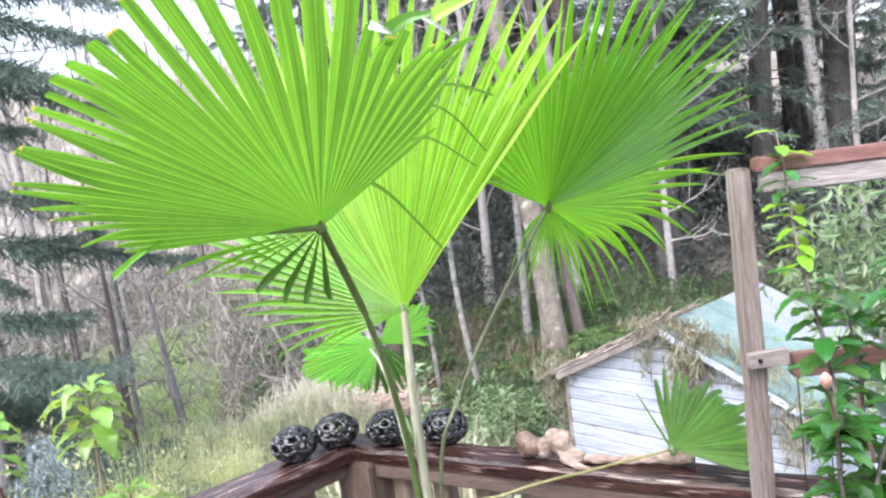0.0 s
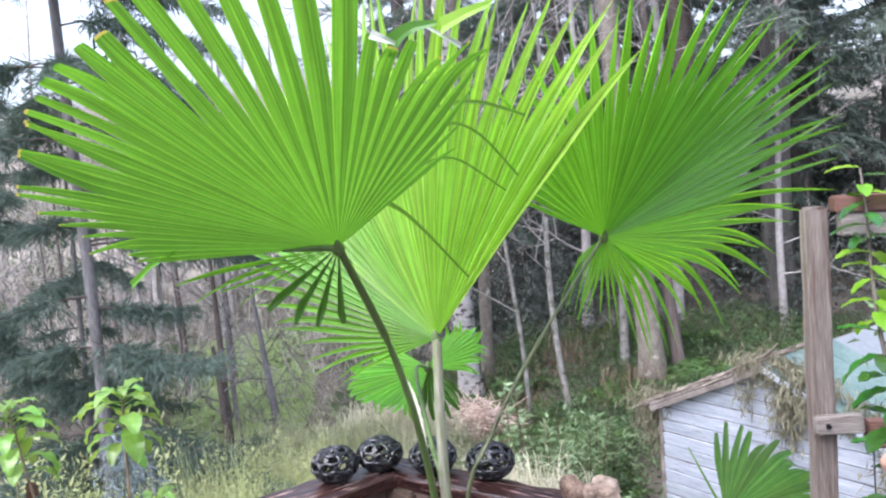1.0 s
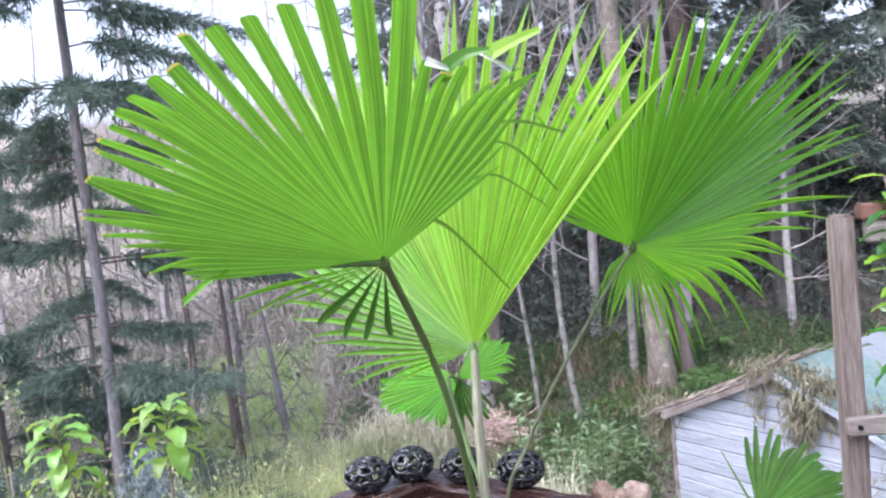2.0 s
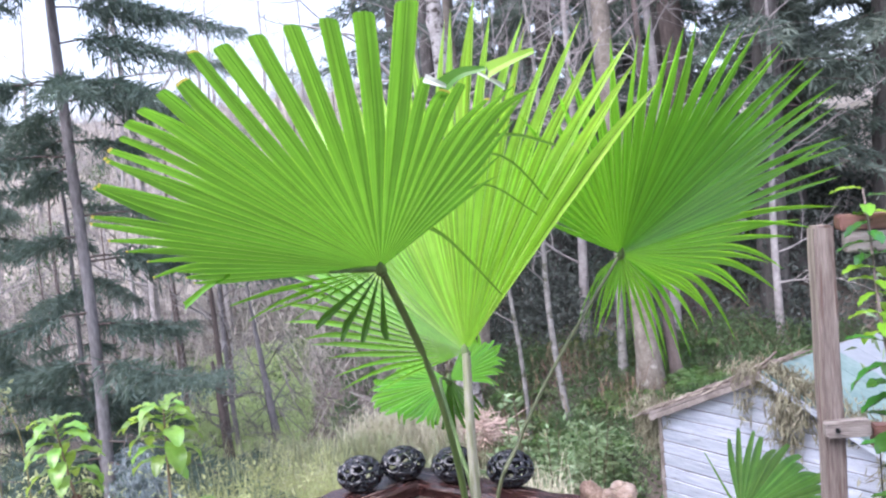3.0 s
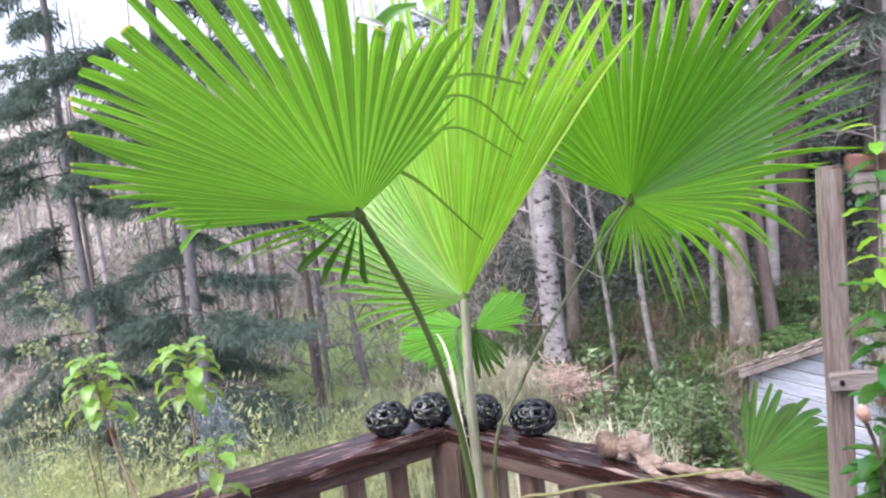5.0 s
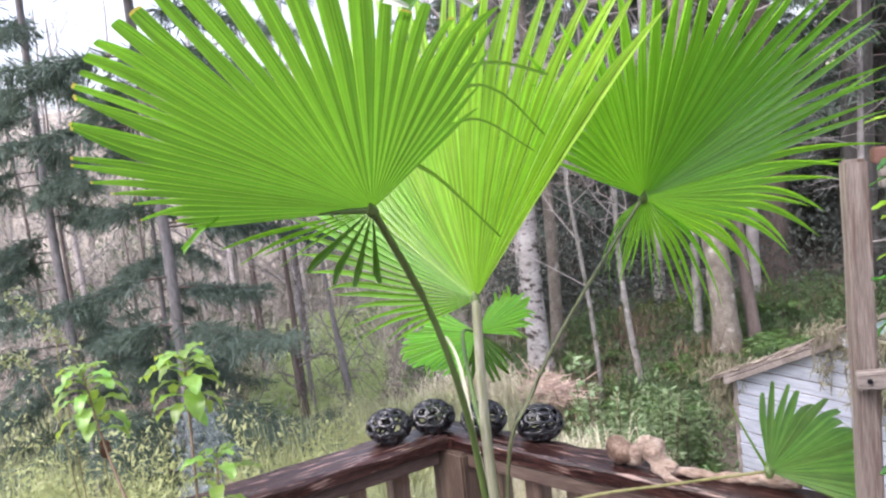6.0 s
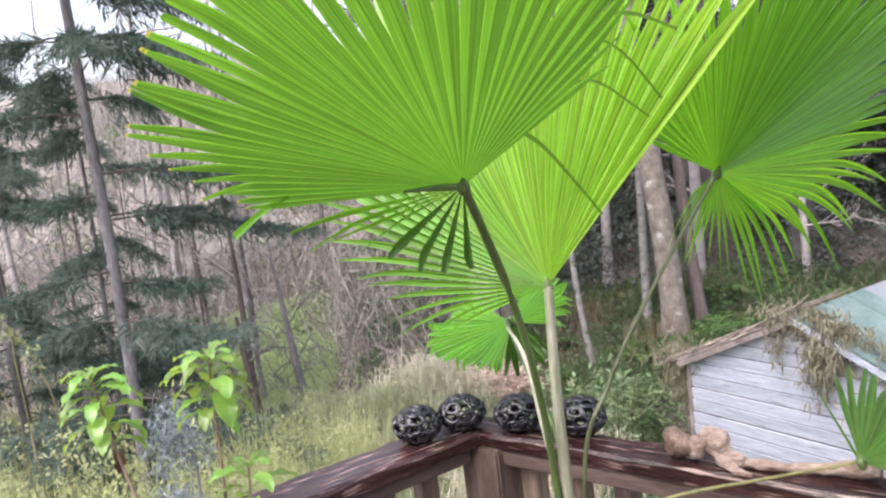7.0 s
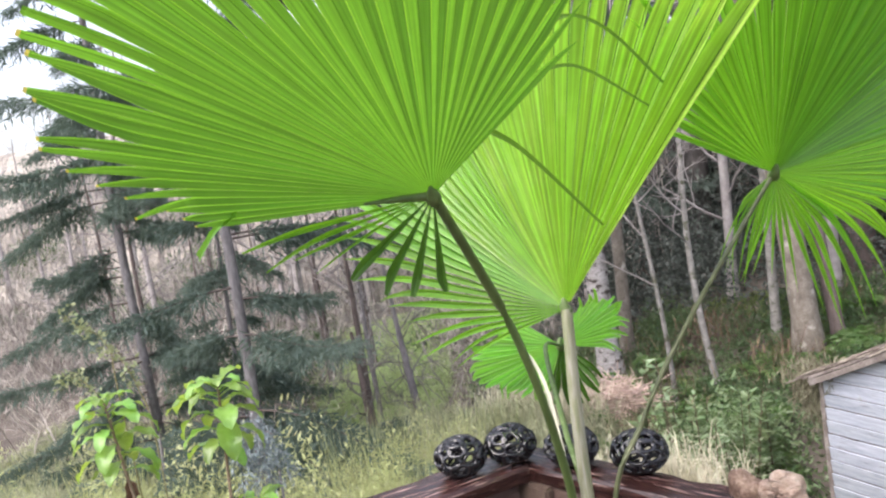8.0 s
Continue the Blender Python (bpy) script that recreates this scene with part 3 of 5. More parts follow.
part("middle_rail", block((0.9, 0.02, 0.03), Matrix.Translation((0.88, 0.992, 1.143)), 0.002, 14, 0.001, 7), RED_ALONG, trellis)
bm = bmesh.new()
bmesh.ops.create_cone(bm, cap_ends=True, segments=8, radius1=0.003, radius2=0.003, depth=0.004, matrix=Matrix.Translation((0.388, 0.974, 1.157)) @ Matrix.Rotation(radians(90), 4, "X"))
part("nail", bm, IRON, trellis)
for x in (0.44, 0.475, 0.52, 0.565):
    v, f = tube(smooth_path([(x, 1.0, 1.13), (x + 0.002, 1.002, 0.9), (x - 0.002, 1.0, 0.6), (x, 1.0, 0.2)], 10), 0.0009, 5)
    arr("wire", v, f, IRON, trellis, "thin dark vertical wire", smooth=True)
part("short_post", block((0.03, 0.03, 1.128), Matrix.Translation((0.602, 1.01, 0.564)), 0.003, 20, 0.0015, 9), STAIN_UP, trellis, "short red-brown post")
part("far_post", block((0.036, 0.036, 1.40), Matrix.Translation((1.31, 0.996, 0.70)), 0.003), GREY_UP, trellis)


# ---- palm ----
palm = thing("fan_palm", "green potted fan palm with pleated leaves, some tips cut and torn", "palm", (-0.05, 1.0, 0.42))


def leaf_axes(az, el):
    a, l = radians(az), radians(el)
    n = np.array([math.sin(a) * math.cos(l), -math.cos(a) * math.cos(l), math.sin(l)])
    up = np.array([0, 0, 1.0]) - n[2] * n
    up /= np.linalg.norm(up)
    return np.cross(up, n), up, n


def fan(stalk, hub, az, el, spans, count, fused, mat, droop, tips, seed, cup=0.0, slim=1.0, fold=1.0, calm=1.0):
    """A pleated fan. spans: (degrees, length) pairs; fused: share of a segment that is grown together with its neighbours;
    droop: (degrees, fall at the tip as a share of the length); tips: (degrees, share of its width that the tip keeps)."""
    e1, e2, n = leaf_axes(az, el)
    hub = np.array(hub)
    local = np.random.default_rng(seed)
    deg = np.array([s[0] for s in spans], float)
    lo, hi = deg[0], deg[-1]
    step = (hi - lo) / count
    across = (-1.0, -0.94, -0.5, -0.05, 0.05, 0.5, 0.94, 1.0)
    for k in range(count):
        a = lo + (k + 0.5) * step
        length = np.interp(a, deg, [s[1] for s in spans]) * (1 + 0.02 * calm * local.normal())
        fall = np.interp(a, [q[0] for q in droop], [q[1] for q in droop]) * (1 + 0.25 * calm * local.normal())
        keep = np.interp(a, [q[0] for q in tips], [q[1] for q in tips])
        fz = np.interp(a, [q[0] for q in fused], [q[1] for q in fused]) * (1 + 0.05 * calm * local.normal())
        half = radians(step / 2) * slim
        rs = np.concatenate([np.linspace(0.02, fz, 7), np.linspace(fz, 1, 9)[1:], [1.008]])
        twist = 0.18 * local.normal()
        swing = radians(step) * 0.22 * calm * local.normal()
        lift = 0.012 * calm * local.normal()
        dry = mat in (PALM, PALM_BRIGHT, PALM_BACK) and local.uniform() < (0.8 if keep < 0.58 else 0.3)
        verts, faces, mats, uvs = [], [], [], []
        for r in rs:
            free = min(1.0, max(0.0, (r - fz) / (1 - fz)))
            w = half * min(r, fz) * length
            if free > 0:
                w *= (1 - free ** 1.6 * (1 - keep)) if keep > 0.2 else (1 - free ** 1.45) * 0.97 + 0.03
            if r > 1:
                    w *= 0.8
            ang = radians(a) + swing * free
            dirn = math.sin(ang) * e1 + math.cos(ang) * e2
            cross = math.cos(ang) * e1 - math.sin(ang) * e2
            c = hub + dirn * r * length + n * (cup * (r * length) ** 2 + lift * free ** 1.5)
            c = c + np.array([0, 0, -1.0]) * fall * length * free ** 1.7
            c = c - dirn * fall * length * 0.35 * free ** 2
            pleat = w * (1.0 - 0.5 * free) * fold
            nn = n * math.cos(twist * free) + cross * math.sin(twist * free)
            cr = cross * math.cos(twist * free) - n * math.sin(twist * free)
            for u in across:
                verts.append(c + cr * w * u + nn * pleat * (abs(u) - 0.5))
                uvs.append((k * 0.37 + half * length * u, r * length))
        m, q8 = len(rs), len(across)
        for q in range(m - 1):
            for u in range(q8 - 1):
                b = q * q8 + u
                faces.append((b, b + 1, b + q8 + 1, b + q8))
                mats.append(2 if q >= m - 2 and dry else 3 if u == 3 else 1 if u in (0, 6) and mat is not PALM_SHADED else 0)
        ob = arr("leaf_segment", np.array(verts), faces, mat, stalk, smooth=False)
        layer = ob.data.uv_layers.new(name="blade")
        layer.data.foreach_set("uv", np.array([uvs[i] for face in faces for i in face]).ravel())
        ob.data.materials.append(PALM_RIB)
        ob.data.materials.append(DRY_TIP)
        ob.data.materials.append(PALM_CREASE)
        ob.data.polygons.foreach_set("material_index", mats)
    v, f = lump(8, [hub - n * 0.004 - e2 * 0.008, hub + n * 0.002, hub + n * 0.001 + e2 * 0.012], [0.003, 0.0065, 0.0045, 0.0015], seed, 0.15, 10)
    arr("leaf_collar", v, f, PETIOLE, stalk, "brown-green leaf collar", smooth=True)


def stalk(name, points, r0, r1, mat, label, flat=0.75, sides=10):
    path = smooth_path(points, 26)
    v, f = tube(path, np.linspace(r0, r1, 26), sides, flat)
    return arr(name, v, f, mat, palm, label, smooth=True)


ROOT = (-0.045, 1.0, 0.66)
HUB1, HUB2, HUB3 = (-0.103, 0.804, 1.404), (-0.057, 0.998, 1.266), (0.152, 1.138, 1.369)
HUB4, HUB5 = (-0.17, 1.37, 1.137), (0.283, 1.06, 1.016)
s1 = stalk("leaf_stalk", [ROOT, (-0.067, 0.98, 1.01), (-0.072, 0.95, 1.14), (-0.083, 0.895, 1.27), HUB1], 0.0065, 0.0046, PETIOLE, "dark green leaf stalk")
s2 = stalk("leaf_stalk", [ROOT, (-0.055, 0.98, 1.01), (-0.058, 0.985, 1.14), HUB2], 0.0098, 0.0076, PETIOLE_PALE, "thick pale leaf stalk")
s3 = stalk("leaf_stalk", [ROOT, (-0.036, 0.985, 1.03), (0.003, 1.02, 1.141), (0.059, 1.06, 1.238), HUB3], 0.0038, 0.0027, PETIOLE_DULL, "thin leaf stalk")
s4 = stalk("leaf_stalk", [ROOT, (-0.062, 0.99, 1.051), (-0.09, 1.05, 1.117), (-0.15, 1.22, 1.17), HUB4], 0.0036, 0.003, PETIOLE, "")
s5 = stalk("leaf_stalk", [ROOT, (-0.02, 0.985, 0.96), (0.053, 0.98, 1.008), (0.172, 1.025, 1.012), HUB5], 0.0034, 0.0024, PETIOLE_GOLD, "bent yellow-green leaf stalk")
fan(s1, HUB1, 15, -50,
    [(-90, 0.19), (-80, 0.225), (-74, 0.245), (-67, 0.288), (-55, 0.296), (-45, 0.303), (-38, 0.312)],
    16, [(-90, 0.85), (-70, 0.8), (-50, 0.74), (-38, 0.7)], PALM,
    [(-90, 0.012), (-38, 0.012)], [(-90, 0.3), (-60, 0.35), (-38, 0.6)], 3, fold=0.5, calm=0.6)
fan(s1, HUB1, 15, -50,
    [(-38, 0.311), (-31, 0.314), (-24, 0.308)],
    4, [(-38, 0.84), (-24, 0.93)], PALM,
    [(-38, 0.01), (-24, 0.005)], [(-38, 0.7), (-24, 0.8)], 33, calm=0.3, fold=0.5)
fan(s1, HUB1, 15, -50,
    [(-24, 0.326), (-15, 0.328), (-8, 0.336), (4, 0.343), (11, 0.344)],
    7, [(-24, 0.6), (-10, 0.58), (11, 0.64)], PALM,
    [(-24, 0.008), (11, 0.005)], [(-24, 0.9), (-5, 0.85), (11, 0.95)], 23, calm=0.4, fold=0.45)
fan(s1, HUB1, 15, -50,
    [(11, 0.27), (16, 0.272), (21, 0.29), (27, 0.33), (34, 0.25), (42, 0.17)],
    10, [(11, 0.85), (25, 0.7), (42, 0.75)], PALM,
    [(11, 0.02), (42, 0.05)], [(11, 0.85), (20, 0.7), (26, 0.1), (42, 0.1)], 24, fold=0.42)
# strips that face away, shaded by their leaf colour
fan(s1, HUB1, 15, 0,
    [(-186, 0.076), (-150, 0.085), (-118, 0.1)],
    4, [(-186, 0.85), (-118, 0.8)], PALM_SHADED,
    [(-186, 0.01), (-118, 0.04)], [(-186, 0.6), (-118, 0.5)], 4, slim=0.4, calm=0.3)
fan(s1, HUB1, 15, -5,
    [(-115, 0.1), (-94, 0.185)],
    4, [(-115, 0.5), (-94, 0.6)], PALM_LIT,
    [(-115, 0.06), (-94, 0.03)], [(-115, 0.3), (-94, 0.3)], 14, slim=0.55)
v, f = tube(np.array([HUB1, (-0.128, 0.793, 1.405), (-0.155, 0.783, 1.405)]), [0.0045, 0.003, 0.0012], 8)
arr("leaf_costa", v, f, PETIOLE, s1, "brown rib at the base of the blade", smooth=True)
# lower segments of this leaf dimmed for shade by two colour steps
fan(s2, HUB2, -22, -8,
    [(-72, 0.40), (-53.4, 0.423)],
    5, [(-72, 0.6), (-53.4, 0.6)], PALM_LIT,
    [(-72, 0.05), (-53.4, 0.04)], [(-72, 0.1), (-53.4, 0.1)], 25, fold=1.2, cup=-0.27)
fan(s2, HUB2, -22, -8,
    [(-53.4, 0.423), (-40, 0.44), (-23.8, 0.45)],
    8, [(-53.4, 0.6), (-23.8, 0.61)], PALM_HALF_LIT,
    [(-53.4, 0.04), (-23.8, 0.03)], [(-53.4, 0.1), (-23.8, 0.1)], 26, fold=1.4, cup=-0.27)
fan(s2, HUB2, -22, -8,
    [(-23.8, 0.45), (-10, 0.457), (-6, 0.468), (0, 0.46), (6, 0.452), (18, 0.438), (28, 0.44), (36, 0.434), (40, 0.432), (43, 0.415)],
    18, [(-23.8, 0.61), (0, 0.62), (30, 0.66), (43, 0.72)], PALM_BRIGHT,
    [(-23.8, 0.03), (0, 0.02), (43, 0.02)], [(-23.8, 0.1), (43, 0.1)], 5, fold=1.5, cup=-0.27)
fan(s2, HUB2, -22, -8,
    [(-112, 0.19), (-104, 0.24), (-98, 0.27), (-92, 0.32), (-84, 0.36), (-72, 0.40)],
    10, [(-112, 0.45), (-72, 0.55)], PALM_LIT,
    [(-112, 0.1), (-72, 0.05)], [(-112, 0.1), (-72, 0.1)], 15, slim=0.8, cup=-0.27)
fan(s3, HUB3, 30, -35,
    [(-62, 0.2), (-40, 0.31), (-16, 0.344), (3, 0.346), (26, 0.357), (38, 0.361), (60, 0.355), (74, 0.345)],
    32, [(-62, 0.5), (-20, 0.58), (30, 0.6), (74, 0.5)], PALM_BACK,
    [(-62, 0.0), (-20, 0.01), (60, 0.02), (74, 0.04)], [(-62, 0.1), (74, 0.1)], 8, fold=1.35)
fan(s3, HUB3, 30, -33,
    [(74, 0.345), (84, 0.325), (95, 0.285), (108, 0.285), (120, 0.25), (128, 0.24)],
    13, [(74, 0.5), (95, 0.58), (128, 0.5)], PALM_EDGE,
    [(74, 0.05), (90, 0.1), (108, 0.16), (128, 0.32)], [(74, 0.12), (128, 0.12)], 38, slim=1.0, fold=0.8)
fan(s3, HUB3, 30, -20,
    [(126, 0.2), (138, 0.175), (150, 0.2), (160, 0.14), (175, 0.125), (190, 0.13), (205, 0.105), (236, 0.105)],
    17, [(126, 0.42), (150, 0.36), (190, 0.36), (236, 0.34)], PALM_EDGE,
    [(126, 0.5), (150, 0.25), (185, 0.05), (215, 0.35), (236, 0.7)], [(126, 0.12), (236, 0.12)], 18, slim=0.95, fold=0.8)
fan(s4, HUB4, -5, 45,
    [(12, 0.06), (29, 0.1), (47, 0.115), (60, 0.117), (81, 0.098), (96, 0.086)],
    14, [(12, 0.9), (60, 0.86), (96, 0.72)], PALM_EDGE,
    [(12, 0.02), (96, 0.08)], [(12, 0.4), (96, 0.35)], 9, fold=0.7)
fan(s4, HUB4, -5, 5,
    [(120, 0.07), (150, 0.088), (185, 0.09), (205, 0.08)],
    8, [(120, 0.66), (205, 0.7)], PALM_SHADED,
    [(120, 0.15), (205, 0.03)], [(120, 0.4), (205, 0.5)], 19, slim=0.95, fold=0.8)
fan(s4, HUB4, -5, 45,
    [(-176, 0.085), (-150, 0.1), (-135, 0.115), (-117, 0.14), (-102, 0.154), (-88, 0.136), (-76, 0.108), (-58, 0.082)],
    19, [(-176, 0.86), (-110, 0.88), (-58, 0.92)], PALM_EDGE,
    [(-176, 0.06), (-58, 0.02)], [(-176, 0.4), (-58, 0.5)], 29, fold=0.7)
fan(s5, HUB5, 12, 58,
    [(8, 0.15), (22, 0.155), (44, 0.158), (60, 0.152), (83, 0.14), (110, 0.12), (125, 0.1)],
    18, [(8, 0.5), (30, 0.62), (60, 0.78), (125, 0.88)], PALM_SHADED,
    [(8, 0.03), (80, 0.04), (125, 0.06)], [(8, 0.5), (50, 0.55), (125, 0.6)], 12, fold=0.6)


def ribbon(points, w0, w1, mat, parent, name="torn_strip"):
    path = smooth_path(points, 14)
    d = np.gradient(path, axis=0)
    side = np.cross(d, [0.2, -1.0, 0.3])
    side /= np.linalg.norm(side, axis=1)[:, None]
    nrm = np.cross(side, d)
    nrm /= np.linalg.norm(nrm, axis=1)[:, None]
    w = np.linspace(w0, w1, 14)[:, None] / 2
    v = np.stack([path - side * w + nrm * w * 0.4, path, path + side * w + nrm * w * 0.4], 1).reshape(-1, 3)
    f = []
    for k in range(13):
        b = k * 3
        f += [(b, b + 1, b + 4, b + 3), (b + 1, b + 2, b + 5, b + 4)]
    return arr(name, v, f, mat, parent)


# a bare rib left standing beside the small leaf
ribbon([(0.282, 1.061, 1.018), (0.262, 1.063, 1.06), (0.243, 1.068, 1.10)], 0.004, 0.0015, TORN, s5, "bare_rib")
# torn strips that hang behind the nearest leaf's edge
ribbon([(-0.04, 0.775, 1.447), (-0.02, 0.80, 1.425), (0.019, 0.855, 1.36)], 0.005, 0.002, TORN, s1)
ribbon([(-0.014, 0.755, 1.476), (0.022, 0.765, 1.512), (0.049, 0.80, 1.505), (0.081, 0.831, 1.462)], 0.004, 0.002, TORN, s1)
ribbon([(-0.004, 0.765, 1.478), (0.026, 0.80, 1.482), (0.069, 0.83, 1.447)], 0.0035, 0.0015, TORN, s1)
ribbon([(0.02, 0.735, 1.515), (0.035, 0.74, 1.528), (0.062, 0.76, 1.529), (0.096, 0.80, 1.517)], 0.0045, 0.003, TORN, s1)
# folded, torn tips along the top; the near-white ones paint a glint
E1, E2, EN = leaf_axes(15, -50)


def leaf_spot(deg, dist, out=0.0):
    return np.array(HUB1) + dist * (math.sin(radians(deg)) * E1 + math.cos(radians(deg)) * E2) + out * EN


for spots_on, w0, w1, mt in (
    (((-84, 0.16, 0.001), (-92, 0.188, -0.002), (-99, 0.212, -0.008), (-104.5, 0.237, -0.014)), 0.005, 0.009, PALM_LIT),
    (((12.2, 0.274, 0.004), (14.5, 0.273, 0.007), (17, 0.268, 0.004)), 0.008, 0.003, PALM_SHINE),
    (((20.0, 0.289, 0.004), (23, 0.286, 0.006), (26.5, 0.28, 0.004)), 0.002, 0.005, PALM_SHINE),
    (((15.8, 0.262, 0.002), (17.6, 0.286, 0.008), (20.8, 0.3, 0.012)), 0.017, 0.004, PALM),
    (((22.5, 0.29, 0.002), (24.2, 0.31, 0.008), (26.2, 0.328, 0.012)), 0.014, 0.005, PALM_BRIGHT),
):
    ribbon([leaf_spot(*q) for q in spots_on], w0, w1, mt, s1, "folded_tip")
ribbon([(-0.121, 1.05, 1.207), (-0.108, 1.04, 1.19), (-0.094, 1.02, 1.162), (-0.082, 1.0, 1.103), (-0.066, 0.985, 1.02), (-0.05, 0.99, 0.9)], 0.003, 0.008, SHEATH, palm, "dry_sheath")
v, f = lump(20, [(-0.045, 1.0, 0.36), (-0.045, 1.0, 0.5), (-0.045, 1.0, 0.70)], [0.05, 0.055, 0.045, 0.03], 3, 0.3, 16)
arr("trunk", v, f, FIBRE, palm, "fibrous brown trunk", smooth=True)


def pot(at, r, h, label, soil_label="dark soil"):
    ob = thing("plant_pot", label, "pot", at)
    prof = [(0.0, 0.0), (r * 0.68, 0.0), (r * 0.72, 0.01), (r * 0.95, h * 0.82), (r, h * 0.84), (r * 1.02, h), (r * 0.92, h), (r * 0.9, h * 0.9), (0.0, h * 0.9)]
    seg = 28
    v, f = [], []
    for q, (pr, pz) in enumerate(prof):
        for k in range(seg):
            a = 2 * math.pi * k / seg
            v.append((at[0] + pr * math.cos(a), at[1] + pr * math.sin(a), at[2] + pz))
    for q in range(len(prof) - 1):
        for k in range(seg):
            f.append((q * seg + k, q * seg + (k + 1) % seg, (q + 1) * seg + (k + 1) % seg, (q + 1) * seg + k))
    arr("pot_wall", np.array(v), f[: -seg], CLAY, ob, smooth=True)
    a = np.arange(seg) * 2 * np.pi / seg
    arr("soil", np.stack([at[0] + r * 0.9 * np.cos(a), at[1] + r * 0.9 * np.sin(a), np.full(seg, at[2] + h * 0.9)], 1), [tuple(range(seg))], SOIL, ob)


pot((-0.045, 1.0, 0.0), 0.17, 0.42, "round clay pot holding the fan palm")


# ---- leafy plants by the left rail ----
def oval_leaf(base, d, length, width, curl, mat, parent, name="leaf", up=(0, 0, 1), crinkle=0.0):
    """A pointed oval leaf with a folded midrib that bends down along its length."""
    d = Vector(d).normalized()
    side = d.cross(Vector(up))
    side = side.normalized() if side.length > 1e-4 else Vector((1, 0, 0))
    v, f = [], []
    p, n = Vector(base), 8
    dirn = d.copy()
    for k in range(n + 1):
        u = k / n
        w = width / 2 * (math.sin(math.pi * min(1, u * 0.93 + 0.05)) ** 0.8) * (1.0 if u < 0.95 else 0.35)
        if k == 0:
            w = width * 0.06
        sd = side
        nn = sd.cross(dirn).normalized()
        rip = 0.06 * width * math.sin(k * 2.4) if not crinkle else crinkle * width * math.sin(k * 2.1 + base[2] * 90)
        v += [p - sd * w + nn * (w * 0.28 + rip), p - sd * w * 0.5 + nn * w * 0.1, p.copy(), p + sd * w * 0.5 + nn * w * 0.1, p + sd * w + nn * (w * 0.28 - rip)]
        dirn = (Matrix.Rotation(-curl / n, 3, side) @ dirn).normalized()
        p = p + dirn * length / n
    for k in range(n):
        for q in range(4):
            b = k * 5 + q
            f.append((b, b + 1, b + 6, b + 5))
    return arr(name, np.array([tuple(q) for q in v]), f, mat, parent, smooth=True)


def leafy_plant(top, foot, via, pairs, size, seed, label, low, dead=False):
    """Opposite pairs of pointed leaves, crowded in a rosette at the tip, on a thin bare stem."""
    ob = thing("leafy_plant", label, "plant", foot, "leafy plants by the railing")
    local = random.Random(seed)
    path = smooth_path([foot, *via, top], 24)
    v, f = tube(path, np.linspace(0.0034, 0.0017, 24), 7)
    arr("stem", v, f, TANSTEM, ob, smooth=True)
    for k in range(pairs):
        u = k / (pairs - 1)
        h = top[2] - low * (1 - u) ** 1.8
        base = np.array([np.interp(h, path[:, 2], path[:, c]) for c in range(3)])
        a0 = k * 1.75 + local.uniform(-0.35, 0.35)
        for side in (0, math.pi):
            a = a0 + side + local.uniform(-0.3, 0.3)
            rise = 0.12 + 0.85 * u ** 2 + local.uniform(-0.15, 0.25)
            d = Vector((math.cos(a), math.sin(a), rise)).normalized()
            ln = size * (0.55 + 0.65 * math.sin(math.pi * min(1.0, 0.25 + 0.72 * u))) * local.uniform(0.8, 1.15)
            tip = base + np.array(d) * ln * 0.3
            v, f = tube(np.array([base, tip]), 0.0011, 5)
            lf = oval_leaf(tip, d, ln, ln * local.uniform(0.4, 0.5), local.uniform(0.9, 1.7), BASIL, ob, crinkle=0.1)
            arr("leaf_stem", v, f, BASIL, lf)
    if dead:
        base = np.array([np.interp(top[2] - low - 0.012, path[:, 2], path[:, c]) for c in range(3)])
        oval_leaf(base, (0.6, -0.3, -0.9), 0.034, 0.017, 1.2, DEADLEAF, ob, "dead_leaf", crinkle=0.25)
    return ob


leafy_plant((-0.52, 1.006, 1.2), (-0.49, 0.92, 0.34), [(-0.505, 0.965, 0.9)], 13, 0.047, 4, "bright green soft-leaved plant on a tall stem", 0.078)
leafy_plant((-0.683, 0.976, 1.19), (-0.5, 0.925, 0.34), [(-0.54, 0.93, 0.85), (-0.61, 0.95, 0.985), (-0.655, 0.965, 1.09)], 14, 0.045, 6, "bright green soft-leaved plant with a withered brown leaf", 0.088, dead=True)
leafy_plant((-0.479, 0.995, 1.052), (-0.48, 0.915, 0.34), [(-0.475, 0.95, 0.8)], 9, 0.041, 9, "short bright green leafy plant beside the rail", 0.1)
pot((-0.49, 0.92, 0.0), 0.09, 0.36, "clay pot with three leafy plants")

# ---- camellia behind the trellis ----
camellia = thing("camellia_bush", "glossy dark-leaved camellia with a pale bud, climbing the trellis", "shrub", (0.41, 0.80, 0.30))
